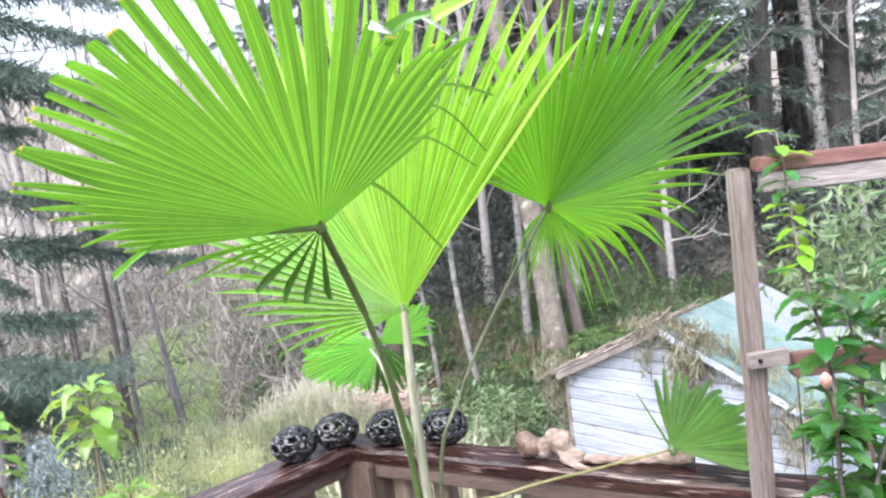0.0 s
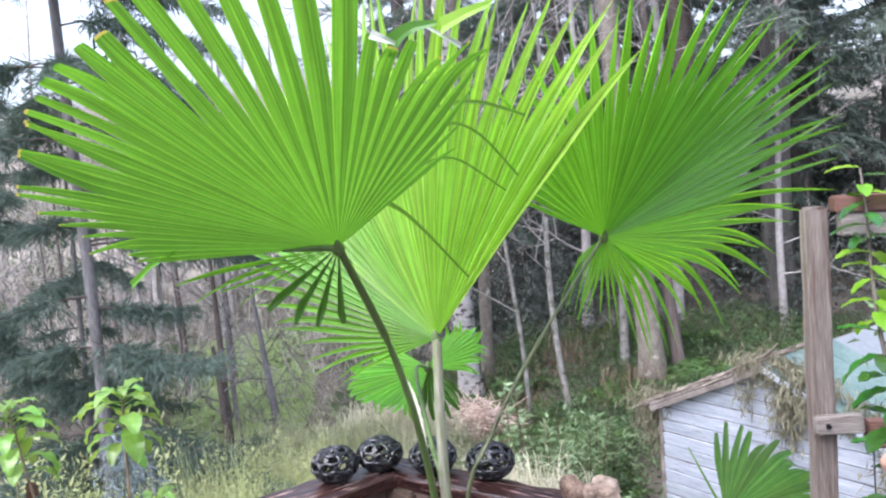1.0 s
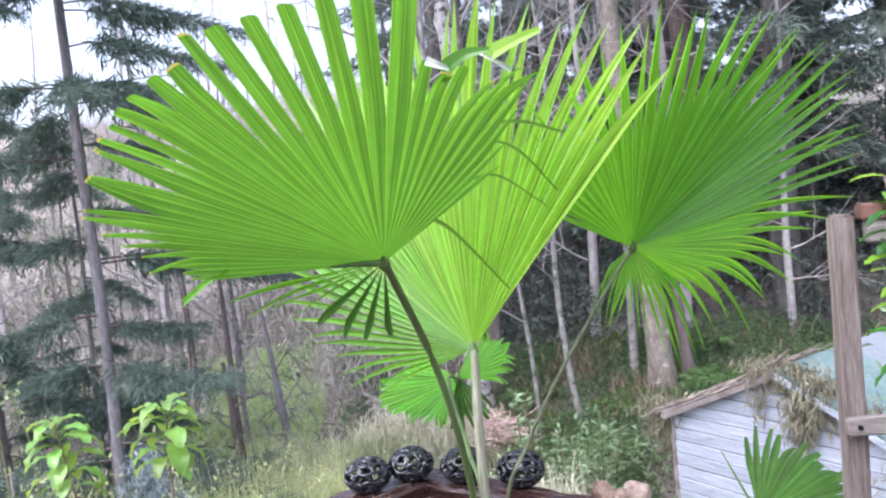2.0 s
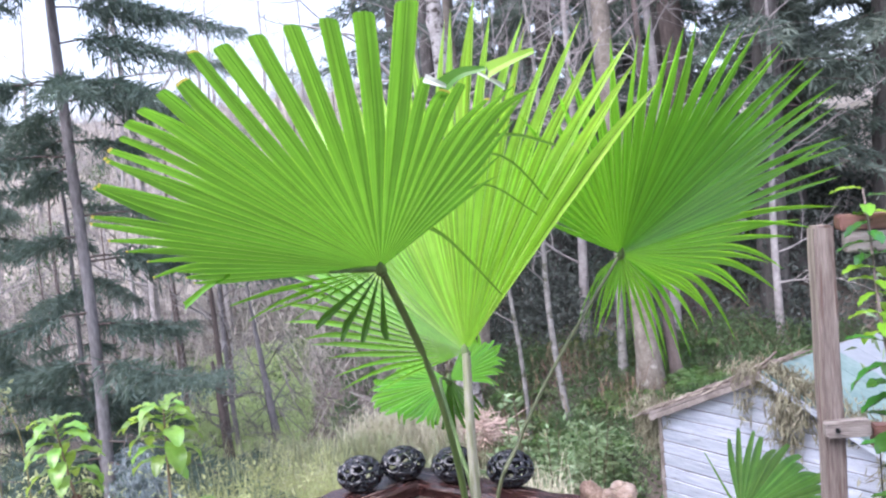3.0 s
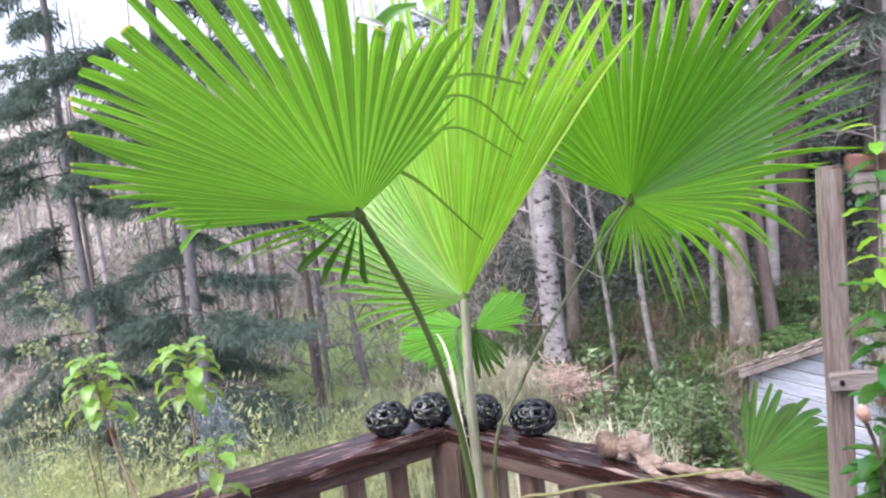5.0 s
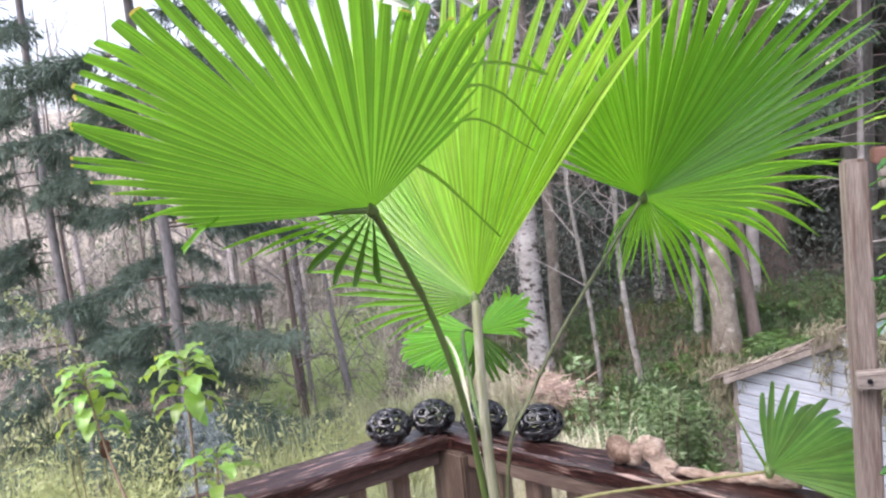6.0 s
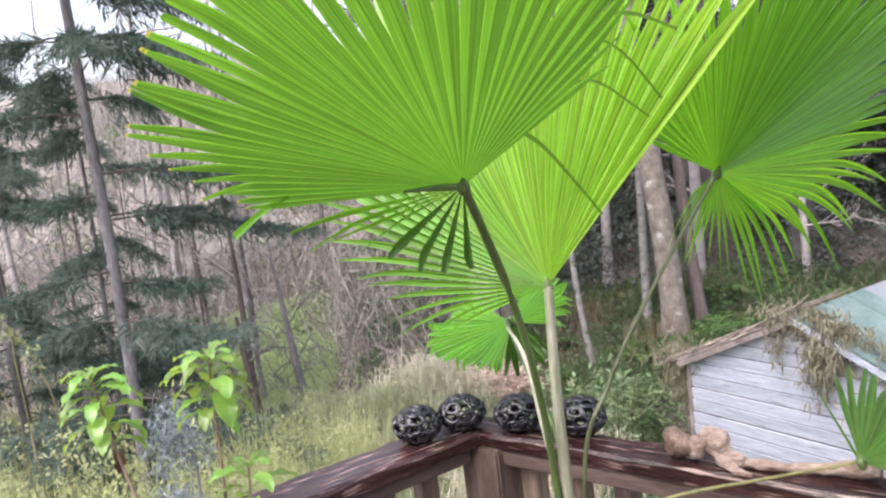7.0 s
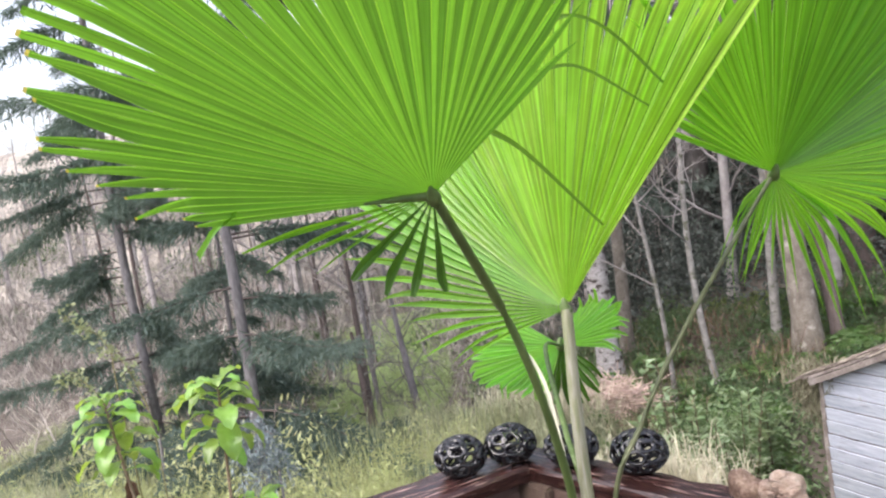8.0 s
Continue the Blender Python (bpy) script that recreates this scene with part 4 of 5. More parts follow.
STEMS = [
    [(0.41, 0.80, 0.30), (0.410, 0.80, 1.054), (0.415, 0.80, 1.13), (0.418, 0.83, 1.195), (0.416, 0.85, 1.24), (0.416, 0.88, 1.286), (0.422, 0.92, 1.332), (0.428, 0.955, 1.395), (0.433, 0.99, 1.440)],
    [(0.41, 0.80, 0.30), (0.46, 0.80, 0.9), (0.49, 0.82, 1.12), (0.50, 0.84, 1.24), (0.515, 0.86, 1.33)],
    [(0.41, 0.80, 0.30), (0.43, 0.78, 0.9), (0.455, 0.80, 1.10), (0.53, 0.81, 1.15), (0.6, 0.83, 1.17)],
    [(0.41, 0.80, 0.30), (0.45, 0.84, 0.9), (0.47, 0.88, 1.06), (0.475, 0.9, 1.17), (0.468, 0.92, 1.27)],
    [(0.41, 0.80, 0.30), (0.5, 0.86, 0.9), (0.545, 0.92, 1.08), (0.565, 0.95, 1.2), (0.575, 0.97, 1.3)],
    [(0.41, 0.80, 0.30), (0.40, 0.76, 0.9), (0.392, 0.745, 1.05), (0.387, 0.738, 1.13), (0.386, 0.735, 1.19)],
]
pick = random.Random(21)
for k, pts in enumerate(STEMS):
    path = smooth_path(pts, 40)
    v, f = tube(path, np.linspace(0.0032, 0.0012, 40), 7)
    arr("branch", v, f, BARK_RED, camellia, smooth=True)
    z0 = 0.92
    n = (86, 56, 46, 52, 56, 46)[k]
    for q in range(n):
        z = z0 + (pts[-1][2] - z0) * (q + pick.random() * 0.6) / n
        u = np.argmin(np.abs(path[:, 2] - z) + (0 if k != 2 else 0.2 * np.abs(np.arange(40) / 39 - q / n)))
        base = path[min(39, max(8, u))]
        a = q * 2.4 + pick.uniform(-0.5, 0.5)
        d = Vector((math.cos(a), math.sin(a), pick.uniform(-0.25, 0.45)))
        fresh = k == 0 and 1.29 < z < 1.36 or z > 1.41 and q % 2
        size = pick.uniform(0.036, 0.055)
        if z > 1.28 or k == 5:
            size *= 0.75
        oval_leaf(base, d, size, size * 0.46, pick.uniform(0.3, 0.9), CAMELLIA_NEW if fresh else CAMELLIA, camellia)
v, f = lump(10, [(0.372, 0.714, 1.206), (0.370, 0.709, 1.215), (0.368, 0.706, 1.222)], [0.0025, 0.0054, 0.0052, 0.002], 7, 0.1, 12)
arr("flower_bud", v, f, BUD, camellia, "pale pink flower bud", smooth=True)
v, f = tube(smooth_path([(0.386, 0.735, 1.15), (0.381, 0.728, 1.18), (0.372, 0.715, 1.206)], 8), 0.0018, 6)
arr("bud_stalk", v, f, GREENSTEM, camellia, smooth=True)
ribbon([(0.445, 0.83, 1.165), (0.447, 0.83, 1.13), (0.455, 0.835, 1.10), (0.46, 0.835, 1.075)], 0.003, 0.006, BUD, camellia, "withered_leaf")
shrub = thing("light_leaved_shrub", "tall shrub with narrow light green leaves beyond the trellis", "shrub", (2.0, 4.6, -3.0))
c = np.array([[1.9, 4.6, 0.75], [2.2, 4.5, 0.85], [2.1, 4.6, 0.55], [2.45, 4.5, 0.6], [1.85, 4.7, 0.35], [2.25, 4.6, 0.2], [2.5, 4.6, 0.95], [2.3, 4.6, -0.3], [1.95, 4.6, -0.2], [2.6, 4.6, 0.2]])
p = np.repeat(c, 170, 0) + np.random.default_rng(3).normal(size=(1700, 3)) * [0.16, 0.14, 0.13]
v, f = diamonds(p, np.random.default_rng(4).normal(size=p.shape) + [0, -0.4, -0.1], 0.11, 0.03)
tagged(arr("foliage", v, f, SALAL, shrub), kind="stuff")
for k in range(4):
    v, f = tube(smooth_path([(2.0 + 0.1 * k, 4.6, -3.2), (2.0 + 0.12 * k, 4.62, -1.2), (1.9 + 0.2 * k, 4.6, 0.7)], 12), np.linspace(0.03, 0.006, 12), 7)
    arr("stem", v, f, BARK, shrub, smooth=True)
pot((0.43, 0.80, 0.0), 0.15, 0.34, "round clay pot holding the camellia")

# ---- shed below the deck ----
shed = thing("shed", "small old white clapboard shed with a leaf-littered gable roof", "shed", (2.2, 9.0, -3.1))
SL, SR = Vector((0.49, 9.12)), Vector((2.54, 7.26))
SD = (SR - SL).normalized()
SW, SLEN, EAVE, RIDGE, FOOT = (SR - SL).length, 2.0, -1.25, -0.60, -3.3


def shed_m():
    return Matrix.Translation((SL.x, SL.y, 0)) @ Matrix.Rotation(math.atan2(SD.y, SD.x), 4, "Z")


SM = shed_m()


def cut_block(size, centre, planes, bevel=0.0):
    bm = block(size, Matrix.Translation(centre), bevel)
    for co, no in planes:
        bmesh.ops.bisect_plane(bm, geom=list(bm.verts) + list(bm.edges) + list(bm.faces), plane_co=co, plane_no=no, clear_outer=True)
        bmesh.ops.holes_fill(bm, edges=[e for e in bm.edges if e.is_boundary])
    return bm


SLOPE = (RIDGE - EAVE) / (SW / 2)
RAKES = [((0, 0, EAVE), (-SLOPE, 0, 1)), ((SW, 0, EAVE), (SLOPE, 0, 1))]
# dark core: seen through the board gaps, it stands for lap shadows
bm = cut_block((SW - 0.02, SLEN - 0.06, RIDGE - FOOT), (SW / 2, SLEN / 2 + 0.02, (RIDGE + FOOT) / 2), [((0, 0, EAVE - 0.03), (-SLOPE, 0, 1)), ((SW, 0, EAVE - 0.03), (SLOPE, 0, 1))])
bmesh.ops.transform(bm, matrix=SM, verts=bm.verts)
part("wall_core", bm, FASCIA, shed)
LAP = 0.145
k = 0
z = FOOT
while z < RIDGE:
    tilt = Matrix.Translation((0, 0, z)) @ Matrix.Rotation(0.13 + 0.04 * noise.noise((k * 2.3, 1, 0)), 4, "X") @ Matrix.Translation((0, 0, -z))
    droop = noise.noise((k * 1.7, 0, 0)) * 0.006
    bm = cut_block((SW, 0.018, LAP - 0.012), (SW / 2, -0.02, z + LAP / 2 + droop), [(c, Vector(n)) for c, n in RAKES], 0.0)
    bmesh.ops.transform(bm, matrix=tilt, verts=bm.verts)
    if len(bm.faces):
        part("siding_board", bm, SIDING, shed, m=SM)
    else:
        bm.free()
    if z + LAP < EAVE + 0.1:
        bm = block((0.016, SLEN, LAP + 0.02), SM @ Matrix.Translation((SW + 0.008, SLEN / 2, z + LAP / 2)) @ Matrix.Rotation(0.07, 4, "Y"), 0)
        part("side_siding_board", bm, SIDING, shed)
    z += LAP
    k += 1
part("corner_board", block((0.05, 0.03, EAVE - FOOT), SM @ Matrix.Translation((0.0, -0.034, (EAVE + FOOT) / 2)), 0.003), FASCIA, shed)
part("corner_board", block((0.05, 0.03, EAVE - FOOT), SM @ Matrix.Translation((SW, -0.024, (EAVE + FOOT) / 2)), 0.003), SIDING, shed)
ang = math.atan(SLOPE)
half = SW / 2 / math.cos(ang) + 0.08
for sgn, x0, nm in ((1, 0, "left"), (-1, SW, "right")):
    mid = Matrix.Translation((SW / 2, SLEN / 2 - 0.02, RIDGE + 0.035)) @ Matrix.Rotation(-sgn * ang, 4, "Y") @ Matrix.Translation((-sgn * half / 2, 0, 0))
    if sgn == 1:
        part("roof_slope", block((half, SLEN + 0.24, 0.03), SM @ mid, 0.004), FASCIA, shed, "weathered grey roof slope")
    else:
        for q in range(7):
            y0 = -(SLEN + 0.24) / 2 + (q + 0.5) * (SLEN + 0.24) / 7
            mat = ROOF_TEAL if q < 4 else ROOF_WHITE
            part("roof_sheet", block((half, (SLEN + 0.24) / 7 + (0.012 if q % 2 else 0.0), 0.03 + 0.004 * (q % 2)), SM @ mid @ Matrix.Translation((0, y0, 0)), 0.004), mat, shed)
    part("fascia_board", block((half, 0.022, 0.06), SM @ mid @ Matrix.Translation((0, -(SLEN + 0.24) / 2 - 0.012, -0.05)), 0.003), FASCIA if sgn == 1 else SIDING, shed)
# sticks and dead leaves lying on the roof's edge
local = np.random.default_rng(5)
bits = []
for q in range(230):
    u = local.uniform(-0.05, 0.98)
    p = np.array([u * SW / 2, local.uniform(-0.12, 0.5), EAVE + u * (RIDGE - EAVE) + 0.06 + local.uniform(0, 0.03)])
    a = local.normal() * 0.35
    d = np.array([math.cos(a), math.sin(a), SLOPE]) * local.uniform(0.2, 0.7)
    bits.append(tube(np.array([p - d / 2, p + d * 0.1 + local.normal(size=3) * 0.01, p + d / 2]), [0.008, 0.006, 0.003], 5))
bits.append(tube(np.array([[1.32, -0.1, RIDGE + 0.05], [1.44, -0.12, RIDGE + 0.15], [1.56, -0.14, RIDGE + 0.26]]), [0.014, 0.013, 0.011], 6))
v, f = joined(bits)
v = (np.array(SM.to_3x3()) @ v.T).T + np.array(SM.translation)
tagged(arr("stick_litter", v, f, STICK, shed, "dry sticks on the roof", smooth=True), kind="stuff")
pts, dirs = [], []
for cx, cy, cz, sx, sz, n in ((1.36, -0.06, RIDGE + 0.05, 0.17, 0.05, 700), (1.60, -0.12, RIDGE - 0.33, 0.09, 0.2, 620), (1.72, -0.06, RIDGE - 0.06, 0.18, 0.06, 560), (1.74, -0.12, RIDGE - 0.22, 0.06, 0.12, 220), (2.15, 0.0, RIDGE - 0.3, 0.25, 0.09, 500), (1.12, -0.14, RIDGE - 0.22, 0.025, 0.12, 50), (1.22, -0.14, RIDGE - 0.2, 0.025, 0.1, 40), (-0.1, 0.1, EAVE - 0.03, 0.2, 0.1, 900), (-0.22, 0.1, EAVE - 0.2, 0.12, 0.17, 900), (2.7, -0.1, EAVE - 0.12, 0.14, 0.16, 420)):
    p = local.normal(size=(n, 3)) * np.array([sx, 0.06, sz]) + np.array([cx, cy, cz])
    pts.append(p)
    dirs.append(np.array([0, 0, -1.0]) + local.normal(size=(n, 3)) * 0.45)
v, f = diamonds(np.concatenate(pts), np.concatenate(dirs), local.uniform(0.07, 0.2, sum(len(p) for p in pts)), 0.017)
v = (np.array(SM.to_3x3()) @ v.T).T + np.array(SM.translation)
tagged(arr("leaf_litter", v, f, THATCH, shed, "olive and tan dead foliage hanging over the gable"), kind="stuff")


# ---- trees ----
def fir_tree(name, label, height, trunk_r, low, spread, twigs, mat, seed, lean=0.0, dens=9.0, droop=0.5, bark=None, group="", chain=6, fat=1.0):
    """A conifer at the origin: trunk, limbs and hanging sprays of needles."""
    ob = thing(name, label, "tree", group=group)
    local = np.random.default_rng(seed)
    n = 14
    zs = np.linspace(0, height, n)
    path = np.stack([lean * zs + 0.05 * np.sin(zs * 0.7 + seed), 0.04 * np.sin(zs * 0.9), zs], 1)
    v, f = tube(path, trunk_r * (1 - zs / height) ** 0.75 + 0.01, 10)
    arr("trunk", v, f, bark or BARK, ob, smooth=True)
    limbs, P, D, L = [], [], [], []
    z = low
    while z < height * 0.98:
        u = (z - low) / (height - low)
        reach = spread * (1 - u) ** 0.7 * local.uniform(0.3, 1.2) + 0.2
        a = local.uniform(0, 2 * np.pi)
        s = np.linspace(0, 1, 8)
        base = np.array([np.interp(z, zs, path[:, 0]), np.interp(z, zs, path[:, 1]), z])
        out = np.array([math.cos(a), math.sin(a), 0])
        bend = droop * local.uniform(0.6, 1.4)
        side0 = np.array([-out[1], out[0], 0]) * local.normal() * 0.2
        limb = base + out * (s * reach)[:, None] + side0 * (s ** 2 * reach)[:, None] + np.array([0, 0, 1.0]) * (0.1 * s - bend * s ** 2 + 0.2 * s ** 4)[:, None] * reach
        limbs.append(tube(limb, (0.006 + 0.012 * (1 - u)) * (1 - 0.85 * s), 4))
        m = max(3, int(twigs * 1.25 * reach))
        t = local.uniform(0.12, 1, m) ** 0.8
        p = np.stack([np.interp(t, s, limb[:, c]) for c in range(3)], 1)
        sidev = np.array([-out[1], out[0], 0])
        sg = local.choice([-1, 1], m)[:, None]
        d = out * local.uniform(0.2, 0.9, (m, 1)) + sidev * sg * local.uniform(0.2, 1.0, (m, 1)) + np.array([0, 0, -1.0]) * local.uniform(-0.15, 0.4, (m, 1))
        d /= np.linalg.norm(d, axis=1)[:, None]
        ln = local.uniform(0.2, 0.62, (m, 1)) * (1.15 - 0.65 * t[:, None]) * min(1.0, 0.5 + 0.4 * reach)
        for c in range(chain):
            P.append(p + local.normal(size=p.shape) * 0.015)
            D.append(d + local.normal(size=d.shape) * 0.5)
            L.append((ln[:, 0] / chain * 2.2) * local.uniform(0.6, 1.3, m))
            p = p + d * ln / chain
            d = d + np.array([0, 0, -0.2])
            d /= np.linalg.norm(d, axis=1)[:, None]
        z += local.exponential(1 / dens) + 0.02
    v, f = joined(limbs)
    tagged(arr("branchwork", v, f, BARK_RED, ob, smooth=True), kind="stuff")
    L = np.concatenate(L)
    v, f = diamonds(np.concatenate(P), np.concatenate(D), L, np.clip(L * 0.13, 0.01, 0.028) * fat, 0.1)
    tagged(arr("crown", v, f, mat, ob, "hanging needle sprays"), kind="stuff")
    return ob


def limbs_of(p, d, length, r, depth, local, bits, wild=0.35, rise=0.1):
    """Bare branching limbs, thinner at each fork."""
    n = 6
    path = [p]
    d = d / np.linalg.norm(d)
    for k in range(n):
        d = d + local.normal(size=3) * wild * 0.3 + np.array([0, 0, rise * 0.3])
        d /= np.linalg.norm(d)
        path.append(path[-1] + d * length / n)
    path = np.array(path)
    bits.append(tube(path, np.linspace(r, r * 0.45, n + 1), 6 if r > 0.05 else 4))
    if depth > 0:
        for k in range(local.integers(3, 6)):
            i = local.integers(2, n + 1)
            nd = d + local.normal(size=3) * 0.75
            limbs_of(path[i], nd, length * local.uniform(0.45, 0.75), r * 0.45, depth - 1, local, bits, wild, rise)


def bare_tree(name, label, height, r, lean, first, seed, mat, group="", depth=3, side=None, kink=0.06):
    ob = thing(name, label, "tree", group=group)
    local = np.random.default_rng(seed)
    zs = np.linspace(0, height, 20)
    path = np.stack([lean[0] * zs + kink * np.sin(zs * 0.8 + seed), lean[1] * zs + kink * np.cos(zs * 0.6 + seed), zs], 1)
    rad = r * (1 - 0.8 * zs / height)
    rad[0] *= 1.35
    v, f = tube(path, rad, 12)
    arr("trunk", v, f, mat, ob, smooth=True)
    bits = []
    z = first
    while z < height:
        i = np.array([np.interp(z, zs, path[:, c]) for c in range(3)])
        a = local.uniform(0, 2 * np.pi)
        up = local.uniform(0.2, 0.9)
        limbs_of(i, np.array([math.cos(a), math.sin(a), up]), height * local.uniform(0.1, 0.24), r * 0.3 * (1 - 0.6 * z / height), depth - 1, local, bits)
        z += height * local.uniform(0.04, 0.09)
    v, f = joined(bits)
    tagged(arr("bare_crown", v, f, side or BARETWIG, ob, smooth=True), kind="stuff")
    return ob


def stand(ob, x, y, turn=0.0, scale=1.0, sink=0.1):
    ob.matrix_basis = Matrix.Translation((x, y, float(ground_z(x, y)) - sink)) @ Matrix.Rotation(turn, 4, "Z") @ Matrix.Scale(scale, 4)
    return ob


def copy_at(ob, x, y, turn, scale, sink=0.1):
    c = copy_thing(ob, Matrix())
    c.matrix_basis = Matrix.Translation((x, y, float(ground_z(x, y)) - sink)) @ Matrix.Rotation(turn, 4, "Z") @ Matrix.Scale(scale, 4)
    return c


# two firs beside the meadow
stand(fir_tree("fir_tree", "tall grey-trunked fir with drooping dark sprays", 17, 0.075, 0.5, 2.9, 125, FIR, 11, lean=0.0, dens=4.6, droop=0.45, group="firs by the meadow"), -6.4, 8.6)
stand(fir_tree("fir_tree", "slim fir with ragged drooping limbs against the sky", 15, 0.075, 0.4, 2.5, 125, FIR, 14, dens=5.4, droop=0.45, group="firs by the meadow"), -9.6, 10.1, 1.0)
stand(fir_tree("fir_tree", "young drooping fir at the edge of the meadow", 6.5, 0.045, 0.3, 2.0, 125, FIR, 17, dens=3.6, droop=0.45, group="firs by the meadow"), -8.4, 10.9, 0.4)
stand(fir_tree("fir_tree", "small fir in front of the bare brush", 2.6, 0.06, 0.55, 1.3, 125, FIR, 19, dens=9, droop=0.4, group="firs by the meadow"), -6.9, 9.2, 2.0)
stand(fir_tree("fir_tree", "low spreading fir below the leafy plants", 2.3, 0.05, 0.45, 1.3, 125, FIR, 23, dens=10, droop=0.4, group="firs by the meadow"), -6.4, 6.9, 2.6)
# snags and slim stems in the middle
stand(bare_tree("snag", "broken brown mossy tree stem", 2.3, 0.12, (-0.1, 0), 0.6, 31, BARK_RED, "stems in the meadow", 4, side=ALDER_GREY), -5.72, 10.5, sink=0.15)
stand(bare_tree("slim_tree", "slim grey stem with dead side twigs", 3.2, 0.085, (-0.05, 0), 0.5, 33, BARK, "stems in the meadow", 4, side=ALDER_GREY), -5.35, 11.3)
stand(bare_tree("slim_tree", "thin bare stem with dead side twigs", 7.0, 0.05, (-0.04, 0), 0.4, 35, BARK, "stems in the meadow", 4), -6.55, 12.4)
stand(bare_tree("dead_tree", "dead tree with pale bare spreading branches", 5.0, 0.07, (-0.02, 0), 1.6, 37, BARK_RED, "stems in the meadow", 4, side=ALDER, kink=0.03), -5.95, 10.9, 0.6)
# alders and saplings
stand(bare_tree("alder_tree", "pale alder with dark scarred bark", 15, 0.21, (-0.012, 0.0), 4.6, 41, ALDER, "alders", 4), -2.55, 13.3)
stand(bare_tree("alder_tree", "mossy pale alder trunk", 14, 0.12, (-0.015, 0.0), 4.5, 43, MOSSY, "alders", 4), -2.36, 14.0)
stand(bare_tree("alder_tree", "slender pale alder sapling", 10, 0.04, (-0.02, 0.0), 2.0, 45, ALDER_GREY, "alders", 3, kink=0.1), -1.57, 12.45)
stand(bare_tree("alder_tree", "slender crooked alder sapling", 10, 0.055, (-0.045, 0.0), 2.5, 47, ALDER_GREY, "alders", 3, kink=0.12), -0.8, 12.5)
stand(bare_tree("alder_tree", "narrow pale alder stem", 12, 0.08, (-0.02, 0.0), 4.0, 49, ALDER_GREY, "alders", 3), 0.13, 13.8)
stand(bare_tree("alder_tree", "thick mossy alder trunk", 16, 0.21, (-0.05, 0.0), 6.5, 51, MOSSY, "alders", 4), 0.47, 13.1)
stand(bare_tree("alder_tree", "dark stem leaning against a thick alder", 9, 0.11, (-0.05, 0.05), 3.5, 53, BARK_RED, "alders", 3), 0.95, 13.5)
stand(bare_tree("alder_tree", "broad reddish trunk behind the shed", 18, 0.32, (-0.03, 0.0), 8.0, 55, BARK_RED, "alders", 3), 1.65, 16.6)
stand(bare_tree("alder_tree", "pale leaning trunk on the slope", 14, 0.15, (-0.03, 0.0), 8.0, 57, ALDER, "alders", 3), 6.45, 16.8)

# the dark wood on the slope
wood = [
    fir_tree("conifer", "dark forest conifer on the slope", 17, 0.26, 3.0, 2.8, 34, FIR_DARK, 61, dens=8.0, chain=4, fat=1.4, group="conifers on the slope", bark=BARK_WOOD),
    fir_tree("conifer", "dark forest conifer on the slope", 15, 0.22, 1.0, 2.6, 34, FIR_DARK, 62, dens=8.0, chain=4, fat=1.4, group="conifers on the slope", bark=BARK_WOOD),
    fir_tree("conifer", "dark forest conifer on the slope", 19, 0.28, 5.0, 3.0, 34, FIR_DARK, 63, dens=8.0, chain=4, fat=1.4, group="conifers on the slope", bark=BARK_WOOD),
]
spots = random.Random(77)
first = True
for row, (yy, x0, x1, gap) in enumerate(((16.2, 2.6, 12.0, 2.0), (17.8, -3.6, 13.0, 1.9), (20.5, -4.5, 16.0, 2.0), (23.0, -4.5, 20.0, 2.3), (27.0, -7.0, 24.0, 3.2), (33.0, -9.0, 30.0, 5.5))):
    x = x0
    while x < x1:
        px, py = x + spots.uniform(-0.7, 0.7), yy + spots.uniform(-1.2, 1.2)
        ob = spots.choice(wood)
        t, sc = spots.uniform(0, 6.28), spots.uniform(0.75, 1.15)
        if ob.get("used"):
            copy_at(ob, px, py, t, sc)
        else:
            stand(ob, px, py, t, sc)
            ob["used"] = 1
        x += gap * spots.uniform(0.95, 1.6)
for ob in bpy.data.objects:
    if "used" in ob:
        del ob["used"]

# bare trees on the brown hill
bare = [bare_tree("bare_tree", "leafless grey-brown tree on the hillside", 9, 0.1, (0.02, 0), 1.5, 70 + k, BARETWIG, "bare trees on the hillside", 3) for k in range(3)]
done = set()
for k in range(36):
    px, py = spots.uniform(-34, -3), spots.uniform(16, 44)
    if py < 20 and px > -6:
        py += 6
    ob = bare[k % 3]
    t, sc = spots.uniform(0, 6.28), spots.uniform(0.6, 1.3)
    if k % 3 in done:
        copy_at(ob, px, py, t, sc)
    else:
        stand(ob, px, py, t, sc)
        done.add(k % 3)


for px, py, t, sc in ((2.9, 15.2, 0.4, 0.8), (6.6, 15.4, 4.1, 0.8), (9.4, 15.6, 5.3, 0.9), (-0.6, 15.4, 1.2, 1.05), (1.1, 15.2, 3.3, 1.2), (10.5, 15.5, 0.9, 1.1), (-3.4, 15.8, 2.8, 1.1)):
    copy_at(bare[int(px * 10) % 3], px, py, t, sc)

for k in range(9):
    px, py = spots.uniform(-12.5, -4.6), spots.uniform(14.5, 25)
    copy_at(bare[k % 3], px, py, spots.uniform(0, 6.28), spots.uniform(0.4, 0.85))


# dark stems between the firs and the hillside
dark = bare_tree("bare_tree", "thin dark leafless stem on the hillside", 8, 0.075, (0.03, 0), 1.2, 83, BARK_RED, "bare trees on the hillside", 3, side=BARK)
stand(dark, -9.2, 15.0, 0.3, 0.9)
for k in range(12):
    px = spots.uniform(-19, -4.2)
    copy_at(dark, px, spots.uniform(13.5, 24) + (4 if px > -6 else 0), spots.uniform(0, 6.28), spots.uniform(0.5, 1.15))


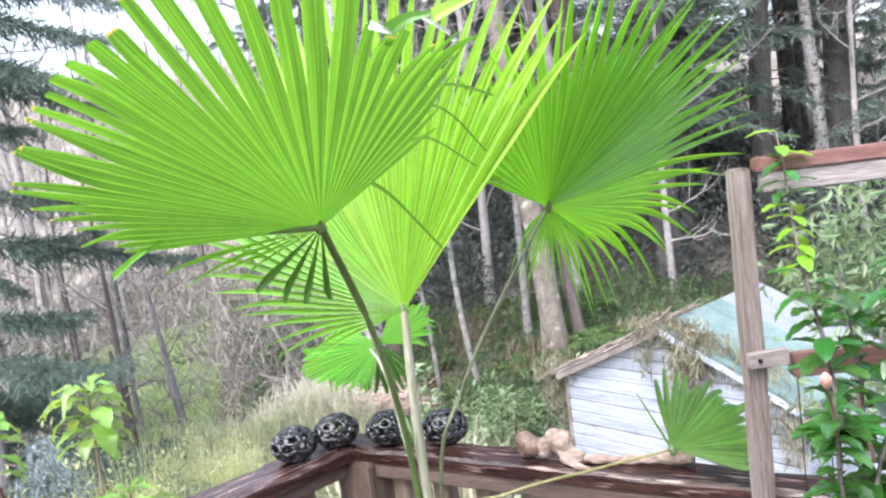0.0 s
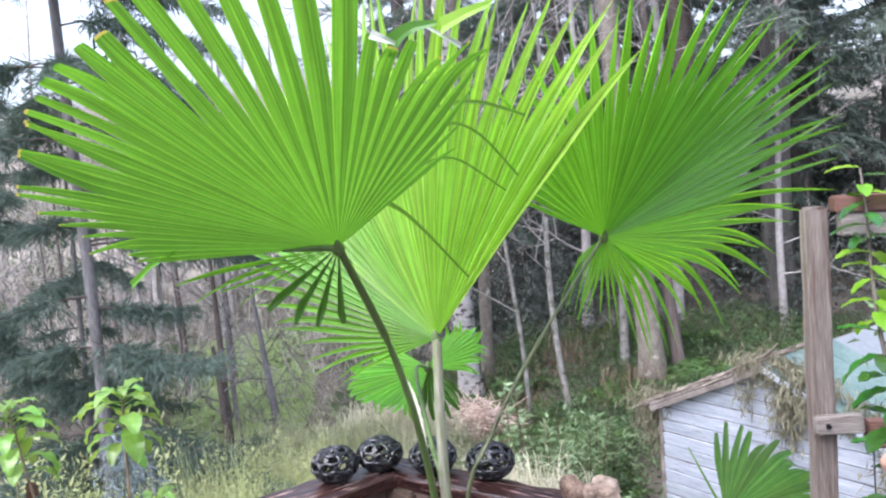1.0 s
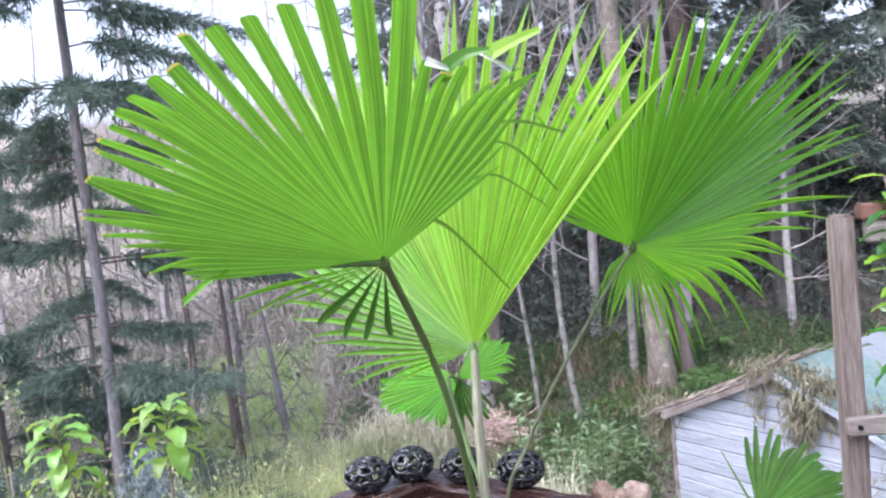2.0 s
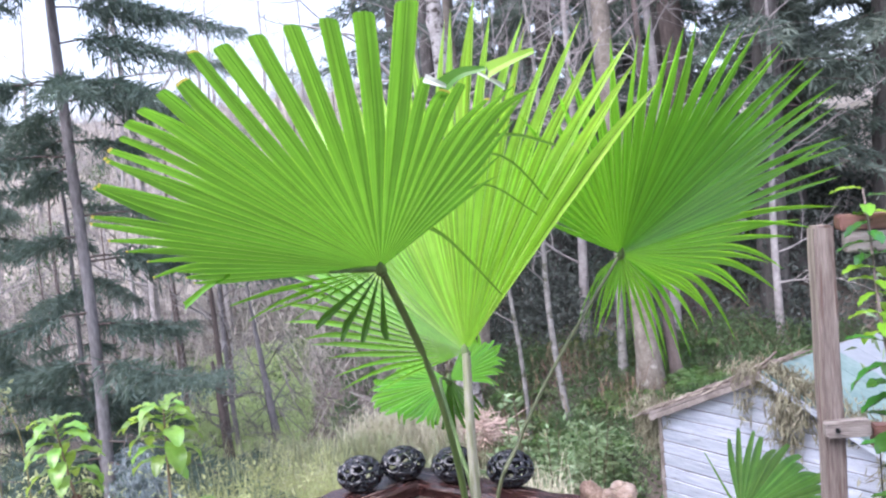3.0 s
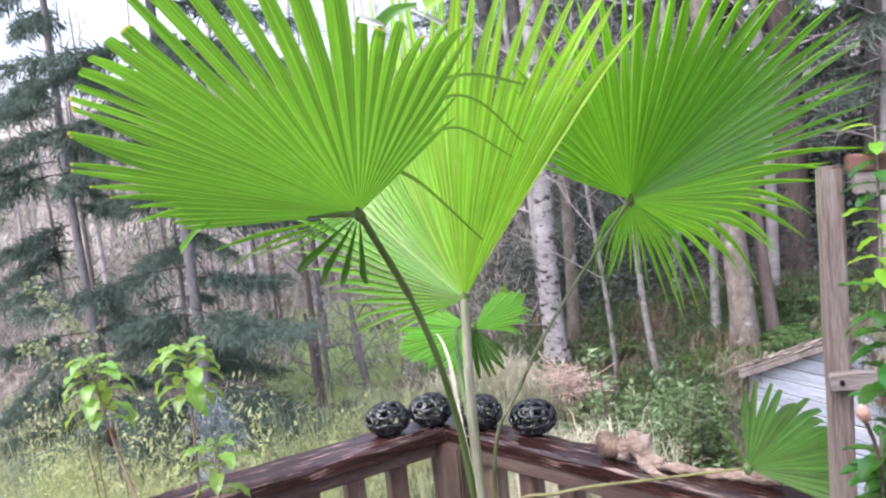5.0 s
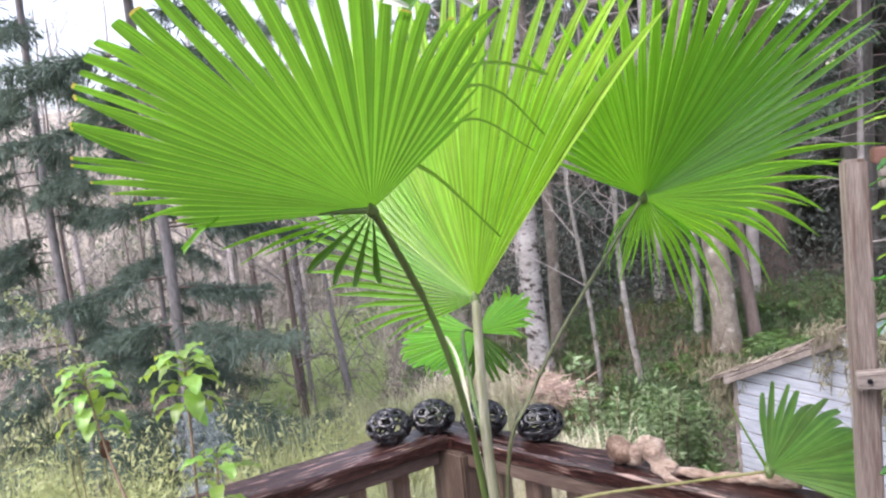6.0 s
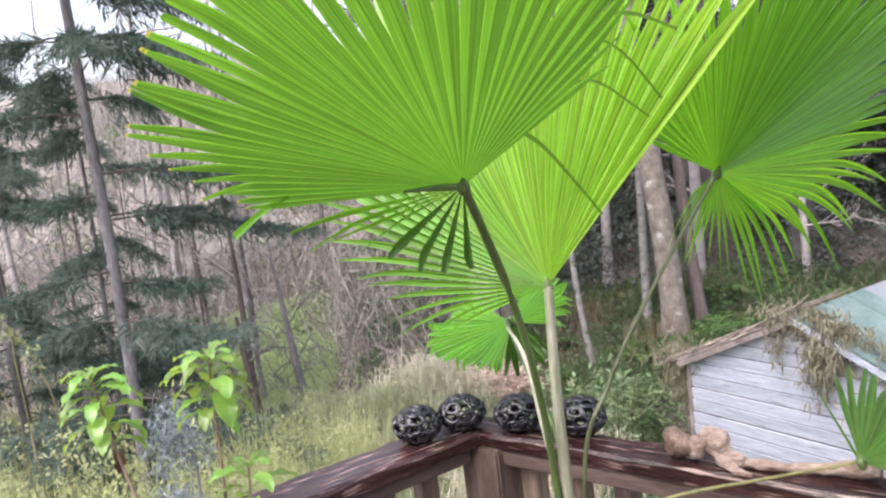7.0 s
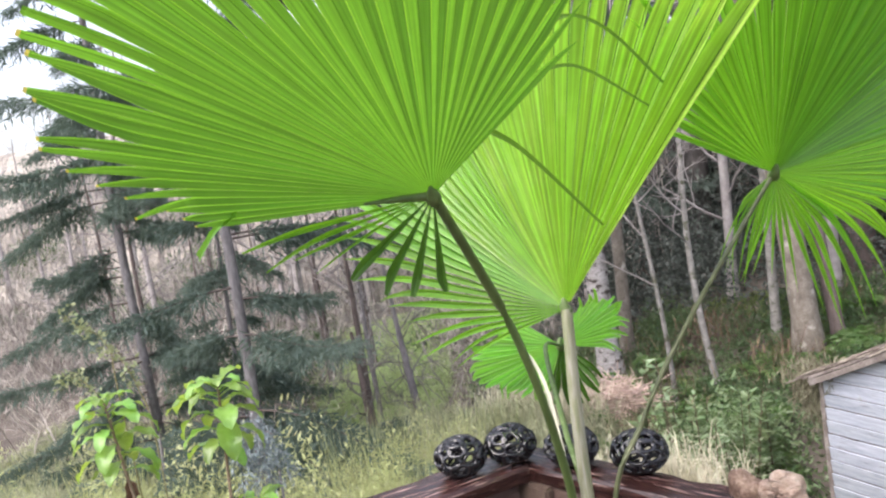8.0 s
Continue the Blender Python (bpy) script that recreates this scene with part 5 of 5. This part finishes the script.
# ---- ground cover ----
def scatter(n, x0, x1, y0, y1, keep=None):
    x, y = rng.uniform(x0, x1, n), rng.uniform(y0, y1, n)
    if keep is not None:
        k = keep(x, y)
        x, y = x[k], y[k]
    return np.stack([x, y, ground_z(x, y)], 1)


def clumps(centres, per, radius, height):
    """Points spread through low mounds round the centres."""
    c = np.repeat(centres, per, 0)
    o = rng.normal(size=c.shape)
    o /= np.linalg.norm(o, axis=1)[:, None]
    o *= rng.uniform(0.3, 1, (len(c), 1)) ** 0.4
    o[:, 2] = np.abs(o[:, 2])
    return c + o * np.stack([np.broadcast_to(radius, len(c)), np.broadcast_to(radius, len(c)), np.broadcast_to(height, len(c))], 1)


def cover(name, label, v, f, mat):
    return tagged(arr(name, v, f, mat), label, name.split("_")[-1], kind="stuff")


not_shed = lambda x, y: ~((x > 0.2) & (x < 4.2) & (y > 7.4) & (y < 11.6))
# brambles and ferns on the slope
c = scatter(900, -4.0, 9.0, 8.8, 15.5, lambda x, y: not_shed(x, y) & (np.sin(x * 1.9 + 0.7 * y) + np.sin(y * 2.3 - x * 0.6) > -0.6))
n = 260
p = clumps(c, n, np.repeat(rng.uniform(0.3, 0.8, len(c)), n), np.repeat(rng.uniform(0.15, 0.6, len(c)), n))
v, f = diamonds(p, rng.normal(size=p.shape) + [0, -0.3, 0.2], rng.uniform(0.03, 0.1, len(p)), rng.uniform(0.014, 0.04, len(p)))
cover("slope_undergrowth", "mixed green brambles and ferns on the slope", v, f, UNDER)
# sword ferns, each a ring of arching fronds
def ferns(spots_xy):
    P, D, L = [], [], []
    for x, y in spots_xy:
        base = np.array([x, y, float(ground_z(x, y)) + 0.12])
        for k in range(11):
            a, reach = rng.uniform(0, 6.28), rng.uniform(0.4, 0.75)
            out = np.array([math.cos(a), math.sin(a), 0])
            side = np.array([-out[1], out[0], 0])
            t = np.linspace(0.1, 1, 22)
            spine = base + out * (t * reach)[:, None] + np.array([0, 0, 1.0]) * ((1.5 * t - 1.35 * t ** 2) * reach * 0.75)[:, None]
            for sg in (-1, 1):
                P.append(spine)
                D.append(side * sg + out * 0.35 + rng.normal(size=spine.shape) * 0.1 + np.array([0, 0, -0.15]))
                L.append(0.13 * np.sin(np.pi * (0.12 + 0.86 * t)) + 0.02)
    L = np.concatenate(L)
    return diamonds(np.concatenate(P), np.concatenate(D), L, L * 0.3, 0.1)


c = scatter(70, -3.4, 6.0, 9.2, 14.5, not_shed)
v, f = ferns(c[:, :2])
cover("sword_ferns", "green arching sword ferns on the slope", v, f, FERN)
# brown dead bracken and fallen twigs among the ferns
c = scatter(45, -4.0, 7.0, 8.8, 15.0, not_shed)
p = np.repeat(c, 60, 0) + rng.normal(size=(len(c) * 60, 3)) * [0.3, 0.3, 0.12] + [0, 0, 0.25]
v, f = blades(p, rng.uniform(0.12, 0.45, len(p)), rng.uniform(0.006, 0.018, len(p)), rng.uniform(0.6, 1.4, len(p)))
cover("dead_bracken", "brown dead bracken and fallen twigs", v, f, BRACKEN)
# moss and short grass in patches between the brambles
p = scatter(60000, -4.0, 8.0, 9.0, 15.5, lambda x, y: not_shed(x, y) & (np.sin(x * 1.9 + 0.7 * y) + np.sin(y * 2.3 - x * 0.6) < 0.3))
v, f = blades(p, rng.uniform(0.05, 0.16, len(p)), rng.uniform(0.015, 0.03, len(p)), rng.uniform(0.3, 1.0, len(p)))
cover("slope_grass", "mossy yellow-green grass patches on the slope", v, f, MOSSGRASS)
# low dark bushes among the bare stems
c = scatter(60, -13, -4.2, 12.5, 20, lambda x, y: (x > -0.44 * y) | (x < -0.6 * y))
p = clumps(c, 300, np.repeat(rng.uniform(0.3, 0.8, len(c)), 300), np.repeat(rng.uniform(0.4, 1.5, len(c)), 300))
v, f = diamonds(p, rng.normal(size=p.shape) + [0, 0, 0.3], rng.uniform(0.06, 0.2, len(p)), rng.uniform(0.02, 0.05, len(p)))
cover("thicket_bushes", "grey-green bushes among bare stems", v, f, UNDER)
# dead thicket between the meadow and the slope
p = scatter(6200, -24, -3.2, 10.0, 24, not_shed)
p = p[rng.uniform(size=len(p)) < np.clip(0.25 + 0.2 * (p[:, 1] - 11), 0.1, 1) * np.where((p[:, 0] < -0.44 * p[:, 1]) & (p[:, 0] > -0.6 * p[:, 1]) & (p[:, 1] < 19), 0.06, 1)]
n = len(p)
az, ht = rng.uniform(0, 6.28, n), rng.uniform(0.4, 2.0, n)
d = np.stack([np.cos(az) * 0.6, np.sin(az) * 0.6, np.ones(n)], 1) + rng.normal(size=(n, 3)) * 0.15
v, f = diamonds(p, d, ht, rng.uniform(0.012, 0.035, n))
q = np.repeat(p, 7, 0) + np.repeat(d * ht[:, None], 7, 0) * rng.uniform(0.15, 0.95, (n * 7, 1))
v2, f2 = diamonds(q, rng.normal(size=q.shape) + [0, 0, 0.3], rng.uniform(0.2, 0.7, len(q)), rng.uniform(0.008, 0.018, len(q)))
v, f = joined([(v, f), (v2, f2)])
cover("dead_thicket", "grey leafless thicket of thin stems", v, f, BRUSH)
# pale shrub leaves between the rail and the slope
c = scatter(34, -1.4, 0.3, 7.5, 11.0)
p = clumps(c, 160, 0.4, np.repeat(rng.uniform(0.5, 1.3, len(c)), 160))
v, f = diamonds(p, rng.normal(size=p.shape) + [0, 0, 0.5], rng.uniform(0.06, 0.13, len(p)), rng.uniform(0.025, 0.05, len(p)))
cover("light_shrubs", "light green shrubs below the railing", v, f, SALAL)
# upright leafy shrubs between the rail and the slope
def leafy_shrub(x, y, top, stems, seed, label):
    ob = thing("leafy_shrub", label, "shrub", (x, y, float(ground_z(x, y))), "leafy shrubs below the deck")
    local = np.random.default_rng(seed)
    z0 = float(ground_z(x, y)) - 0.05
    P, D = [], []
    for k in range(stems):
        o = local.normal(size=2) * 0.22
        tip = np.array([x + o[0], y + o[1], z0 + (top - z0) * local.uniform(0.72, 1.0)])
        path = smooth_path([(x + o[0] * 0.3, y + o[1] * 0.3, z0), (x + o[0] * 0.7, y + o[1] * 0.8, (z0 + tip[2]) / 2), tip], 12)
        v, f = tube(path, np.linspace(0.012, 0.004, 12), 5)
        arr("stem", v, f, GREENSTEM, ob, smooth=True)
        n = 44
        u = local.uniform(0.35, 1, n)
        P.append(np.stack([np.interp(u, np.linspace(0, 1, 12), path[:, c]) for c in range(3)], 1))
        a = local.uniform(0, 6.28, n)
        D.append(np.stack([np.cos(a), np.sin(a), local.uniform(-0.1, 0.8, n)], 1))
    P, D = np.concatenate(P), np.concatenate(D)
    v, f = diamonds(P, D, local.uniform(0.09, 0.17, len(P)), local.uniform(0.035, 0.06, len(P)))
    tagged(arr("foliage", v, f, SALAL, ob), kind="stuff")


for k, (sx, sy, sz, sn) in enumerate(((-0.98, 8.6, -0.86, 6), (-0.75, 8.9, -1.2, 7), (-1.2, 8.6, -1.75, 5), (-0.45, 9.6, -1.5, 6), (-0.1, 9.9, -1.7, 6))):
    leafy_shrub(sx, sy, sz, sn, 120 + k, "upright shrub with light green oval leaves" if k else "tall upright shrub with pale green oval leaves")
# meadow grass and tall weeds on the left
p = scatter(40000, -14, -2.0, 5.5, 11.8)
v, f = blades(p, rng.uniform(0.2, 0.55, len(p)), rng.uniform(0.012, 0.03, len(p)), rng.uniform(0.5, 1.2, len(p)))
cover("meadow_grass", "yellow-green tufted meadow grass", v, f, GRASS)
c = scatter(130, -8.5, -2.2, 5.0, 11.0)
p = clumps(c, 150, 0.4, np.repeat(rng.uniform(0.4, 1.5, len(c)), 150))
v, f = diamonds(p, rng.normal(size=p.shape) * 0.7 + [0, 0, 0.7], rng.uniform(0.07, 0.2, len(p)), rng.uniform(0.015, 0.035, len(p)))
cover("tall_weeds", "tangled yellow-green weeds", v, f, GRASS)
# pale weeds in front of the meadow
c = np.concatenate([scatter(46, -4.9, -2.7, 5.6, 8.4), scatter(34, -2.9, -0.9, 6.2, 9.0), scatter(26, -7.5, -4.6, 4.6, 7.2), scatter(30, -4.6, -2.6, 3.2, 5.2)])
c[:, 2] = -2.8
n = 760
p = clumps(c, n, 0.34, np.repeat(rng.uniform(0.9, 1.75, len(c)) + np.where(c[:, 1] < 5.2, 1.15, 0) - np.where(c[:, 0] > -2.7, 0.75, 0), n))
v, f = diamonds(p, rng.normal(size=p.shape) * 0.8 + [0, 0, 0.5], rng.uniform(0.025, 0.085, len(p)), rng.uniform(0.009, 0.026, len(p)))
c2 = np.repeat(c, 30, 0) + rng.normal(size=(len(c) * 30, 3)) * [0.25, 0.25, 0]
v2, f2 = diamonds(c2, rng.normal(size=c2.shape) * 0.18 + [0, 0, 1.0], rng.uniform(1.0, 2.0, len(c2)) * np.where(c2[:, 0] > -2.7, 0.5, 1), 0.01)
v, f = joined([(v, f), (v2, f2)])
cover("pale_weeds", "pale yellow-green weeds with thin dry stems", v, f, WEED)
# rough grass round the deck
p = scatter(14000, -9, 8, -9, 6)
v, f = blades(p, rng.uniform(0.1, 0.3, len(p)), rng.uniform(0.012, 0.03, len(p)), rng.uniform(0.3, 0.9, len(p)))
cover("rough_grass", "short rough grass round the deck", v, f, GRASS)
# the bright field beyond the snags
p = scatter(34000, -11.5, -5.4, 11.5, 19, lambda x, y: (x < -0.42 * y) & (x > -0.64 * y))
v, f = blades(p, rng.uniform(0.15, 0.35, len(p)), rng.uniform(0.015, 0.035, len(p)), rng.uniform(0.7, 1.4, len(p)))
cover("field_grass", "bright fresh green field grass", v, f, FIELD)
# dry straw heap beside the brush pile, and paler grass nearer
c = np.array([[-3.0, 10.9, -2.0], [-3.2, 10.8, -2.0], [-2.8, 10.8, -2.05], [-3.4, 10.6, -2.1], [-3.1, 10.6, -2.3], [-3.6, 10.5, -2.3], [-3.0, 10.6, -2.6], [-1.0, 6.6, -1.5], [-0.7, 6.7, -1.6], [-1.3, 6.5, -1.7], [-3.7, 8.9, -2.3], [-3.2, 8.7, -2.4], [-4.1, 8.8, -2.4], [-3.5, 8.3, -2.5]])
c = np.repeat(c, 900, 0) + rng.normal(size=(len(c) * 900, 3)) * [0.24, 0.2, 0.16]
v, f = blades(c, rng.uniform(0.15, 0.4, len(c)), rng.uniform(0.006, 0.014, len(c)), rng.uniform(0.5, 1.2, len(c)))
cover("straw_grass", "pale dry straw-coloured grass heaps", v, f, STRAW)
c = scatter(60, -5.4, -2.4, 6.3, 10.5)
c = np.repeat(c, 260, 0) + rng.normal(size=(len(c) * 260, 3)) * [0.22, 0.2, 0.0]
c[:, 2] += rng.uniform(0, 1, len(c)) * np.clip(1.3 - 0.15 * (c[:, 1] - 6), 0.3, 1.3)
v, f = blades(c, rng.uniform(0.2, 0.5, len(c)), rng.uniform(0.008, 0.016, len(c)), rng.uniform(0.4, 1.1, len(c)))
cover("rank_grass", "pale green rank grass below the railing", v, f, GRASS)
# brush pile at the alder's foot
local = np.random.default_rng(91)
bits = []
base = np.array([-2.3, 11.7, float(ground_z(-2.3, 11.7)) + 0.36])
for q in range(420):
    d = local.normal(size=3) * [1, 0.7, 0.45]
    d[2] = abs(d[2]) * 0.9 - 0.1
    d /= np.linalg.norm(d)
    p = base + local.normal(size=3) * [0.2, 0.2, 0.12]
    ln = local.uniform(0.25, 0.6)
    bits.append(tube(np.array([p, p + d * ln * 0.5 + local.normal(size=3) * 0.03, p + d * ln]), [0.011, 0.008, 0.004], 4))
v, f = joined(bits)
cover("brush_pile", "tan pile of cut dry branches", v, f, TWIG)
# bare brush over the hillside
p = scatter(9000, -46, -2.0, 17, 60)
n = len(p)
az, ht = rng.uniform(0, 6.28, n), rng.uniform(0.8, 2.6, n)
d = np.stack([np.cos(az) * 0.35, np.sin(az) * 0.35, np.ones(n)], 1)
v, f = diamonds(p, d, ht, rng.uniform(0.03, 0.08, n))
q = np.repeat(p, 5, 0) + np.repeat(d * ht[:, None], 5, 0) * rng.uniform(0.3, 0.95, (n * 5, 1))
v2, f2 = diamonds(q, rng.normal(size=q.shape) + [0, 0, 0.9], rng.uniform(0.3, 0.9, len(q)), rng.uniform(0.015, 0.035, len(q)))
v, f = joined([(v, f), (v2, f2)])
cover("hill_brush", "grey-brown leafless brush covering the hillside", v, f, BRUSH)
# grey-green bushes in drifts over the hillside
c = scatter(420, -40, -4.0, 19, 48, lambda x, y: np.sin(x * 0.55 + 0.3 * y) + np.sin(y * 0.8 - x * 0.25) > 0.5)
n = 130
p = clumps(c, n, np.repeat(rng.uniform(0.5, 1.3, len(c)), n), np.repeat(rng.uniform(0.5, 1.8, len(c)), n))
v, f = diamonds(p, rng.normal(size=p.shape) + [0, -0.2, 0.2], rng.uniform(0.15, 0.34, len(p)), rng.uniform(0.05, 0.12, len(p)))
cover("hillside_bushes", "grey-green bushes in drifts over the hillside", v, f, UNDER)
# dark evergreen shrubs under the conifers, the shade there put into their colour
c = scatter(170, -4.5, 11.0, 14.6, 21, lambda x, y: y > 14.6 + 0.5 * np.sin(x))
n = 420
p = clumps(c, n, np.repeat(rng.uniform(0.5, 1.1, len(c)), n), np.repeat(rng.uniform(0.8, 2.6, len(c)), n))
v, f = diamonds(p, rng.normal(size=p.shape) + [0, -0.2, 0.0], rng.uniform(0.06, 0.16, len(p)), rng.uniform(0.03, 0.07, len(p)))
cover("evergreen_shrubs", "dark evergreen shrubs under the conifers", v, f, EVERGREEN_SHADED)
# grey-blue sprig by the left plants
ob = thing("grey_shrub", "blue-grey feathery shrub behind the leafy plants", "shrub", (-1.5, 2.4, -3.0))
c = np.array([[-1.58, 2.40, 0.60], [-1.52, 2.36, 0.55], [-1.62, 2.40, 0.52], [-1.50, 2.40, 0.47], [-1.58, 2.38, 0.44]])
c = np.concatenate([c, c[1:4] - [0.03, -0.02, 0.25], c[:2] - [-0.04, -0.04, 0.6], c[1:3] - [0.05, -0.03, 1.1]])
p = clumps(c, 170, 0.07, 0.11)
v, f = diamonds(p, rng.normal(size=p.shape) * 0.6 + [0.3, 0, -0.7], rng.uniform(0.02, 0.05, len(p)), rng.uniform(0.003, 0.007, len(p)))
tagged(arr("foliage", v, f, BLUEGREY, ob), kind="stuff")
v, f = tube(smooth_path([(-1.5, 2.4, -3.2), (-1.52, 2.41, -1.5), (-1.5, 2.4, 0.5)], 10), np.linspace(0.03, 0.004, 10), 8)
arr("stem", v, f, BARK, ob, smooth=True)

# arching cane beyond the leafy plants
cane = thing("bramble_cane", "thin pale arching bramble canes with small leaves", "cane", (-2.12, 2.5, -3.0))
for pts, k0 in (
    ([(-2.12, 2.5, -3.1), (-2.15, 2.45, -0.6), (-2.179, 2.419, 0.768), (-2.197, 2.44, 0.924), (-2.233, 2.422, 1.017), (-2.275, 2.386, 1.059), (-2.309, 2.358, 1.117)], 22),
    ([(-2.1, 2.5, -3.1), (-2.08, 2.46, -0.6), (-2.06, 2.44, 0.55), (-2.09, 2.43, 0.8), (-2.15, 2.42, 0.93), (-2.22, 2.4, 0.96)], 24),
    ([(-2.14, 2.52, -3.1), (-2.2, 2.48, -0.5), (-2.26, 2.46, 0.5), (-2.31, 2.45, 0.75), (-2.4, 2.43, 0.86), (-2.48, 2.42, 0.84)], 24),
):
    path = smooth_path(pts, 40)
    v, f = tube(path, np.linspace(0.0036, 0.0013, 40), 6)
    arr("stem", v, f, PETIOLE_GOLD, cane, smooth=True)
    k = rng.integers(k0, 40, 80)
    v, f = diamonds(path[k] + rng.normal(size=(80, 3)) * 0.016, rng.normal(size=(80, 3)) + [0, 0, 0.2], rng.uniform(0.016, 0.036, 80), rng.uniform(0.008, 0.016, 80))
    tagged(arr("leaves", v, f, CANELEAF, cane), kind="stuff")
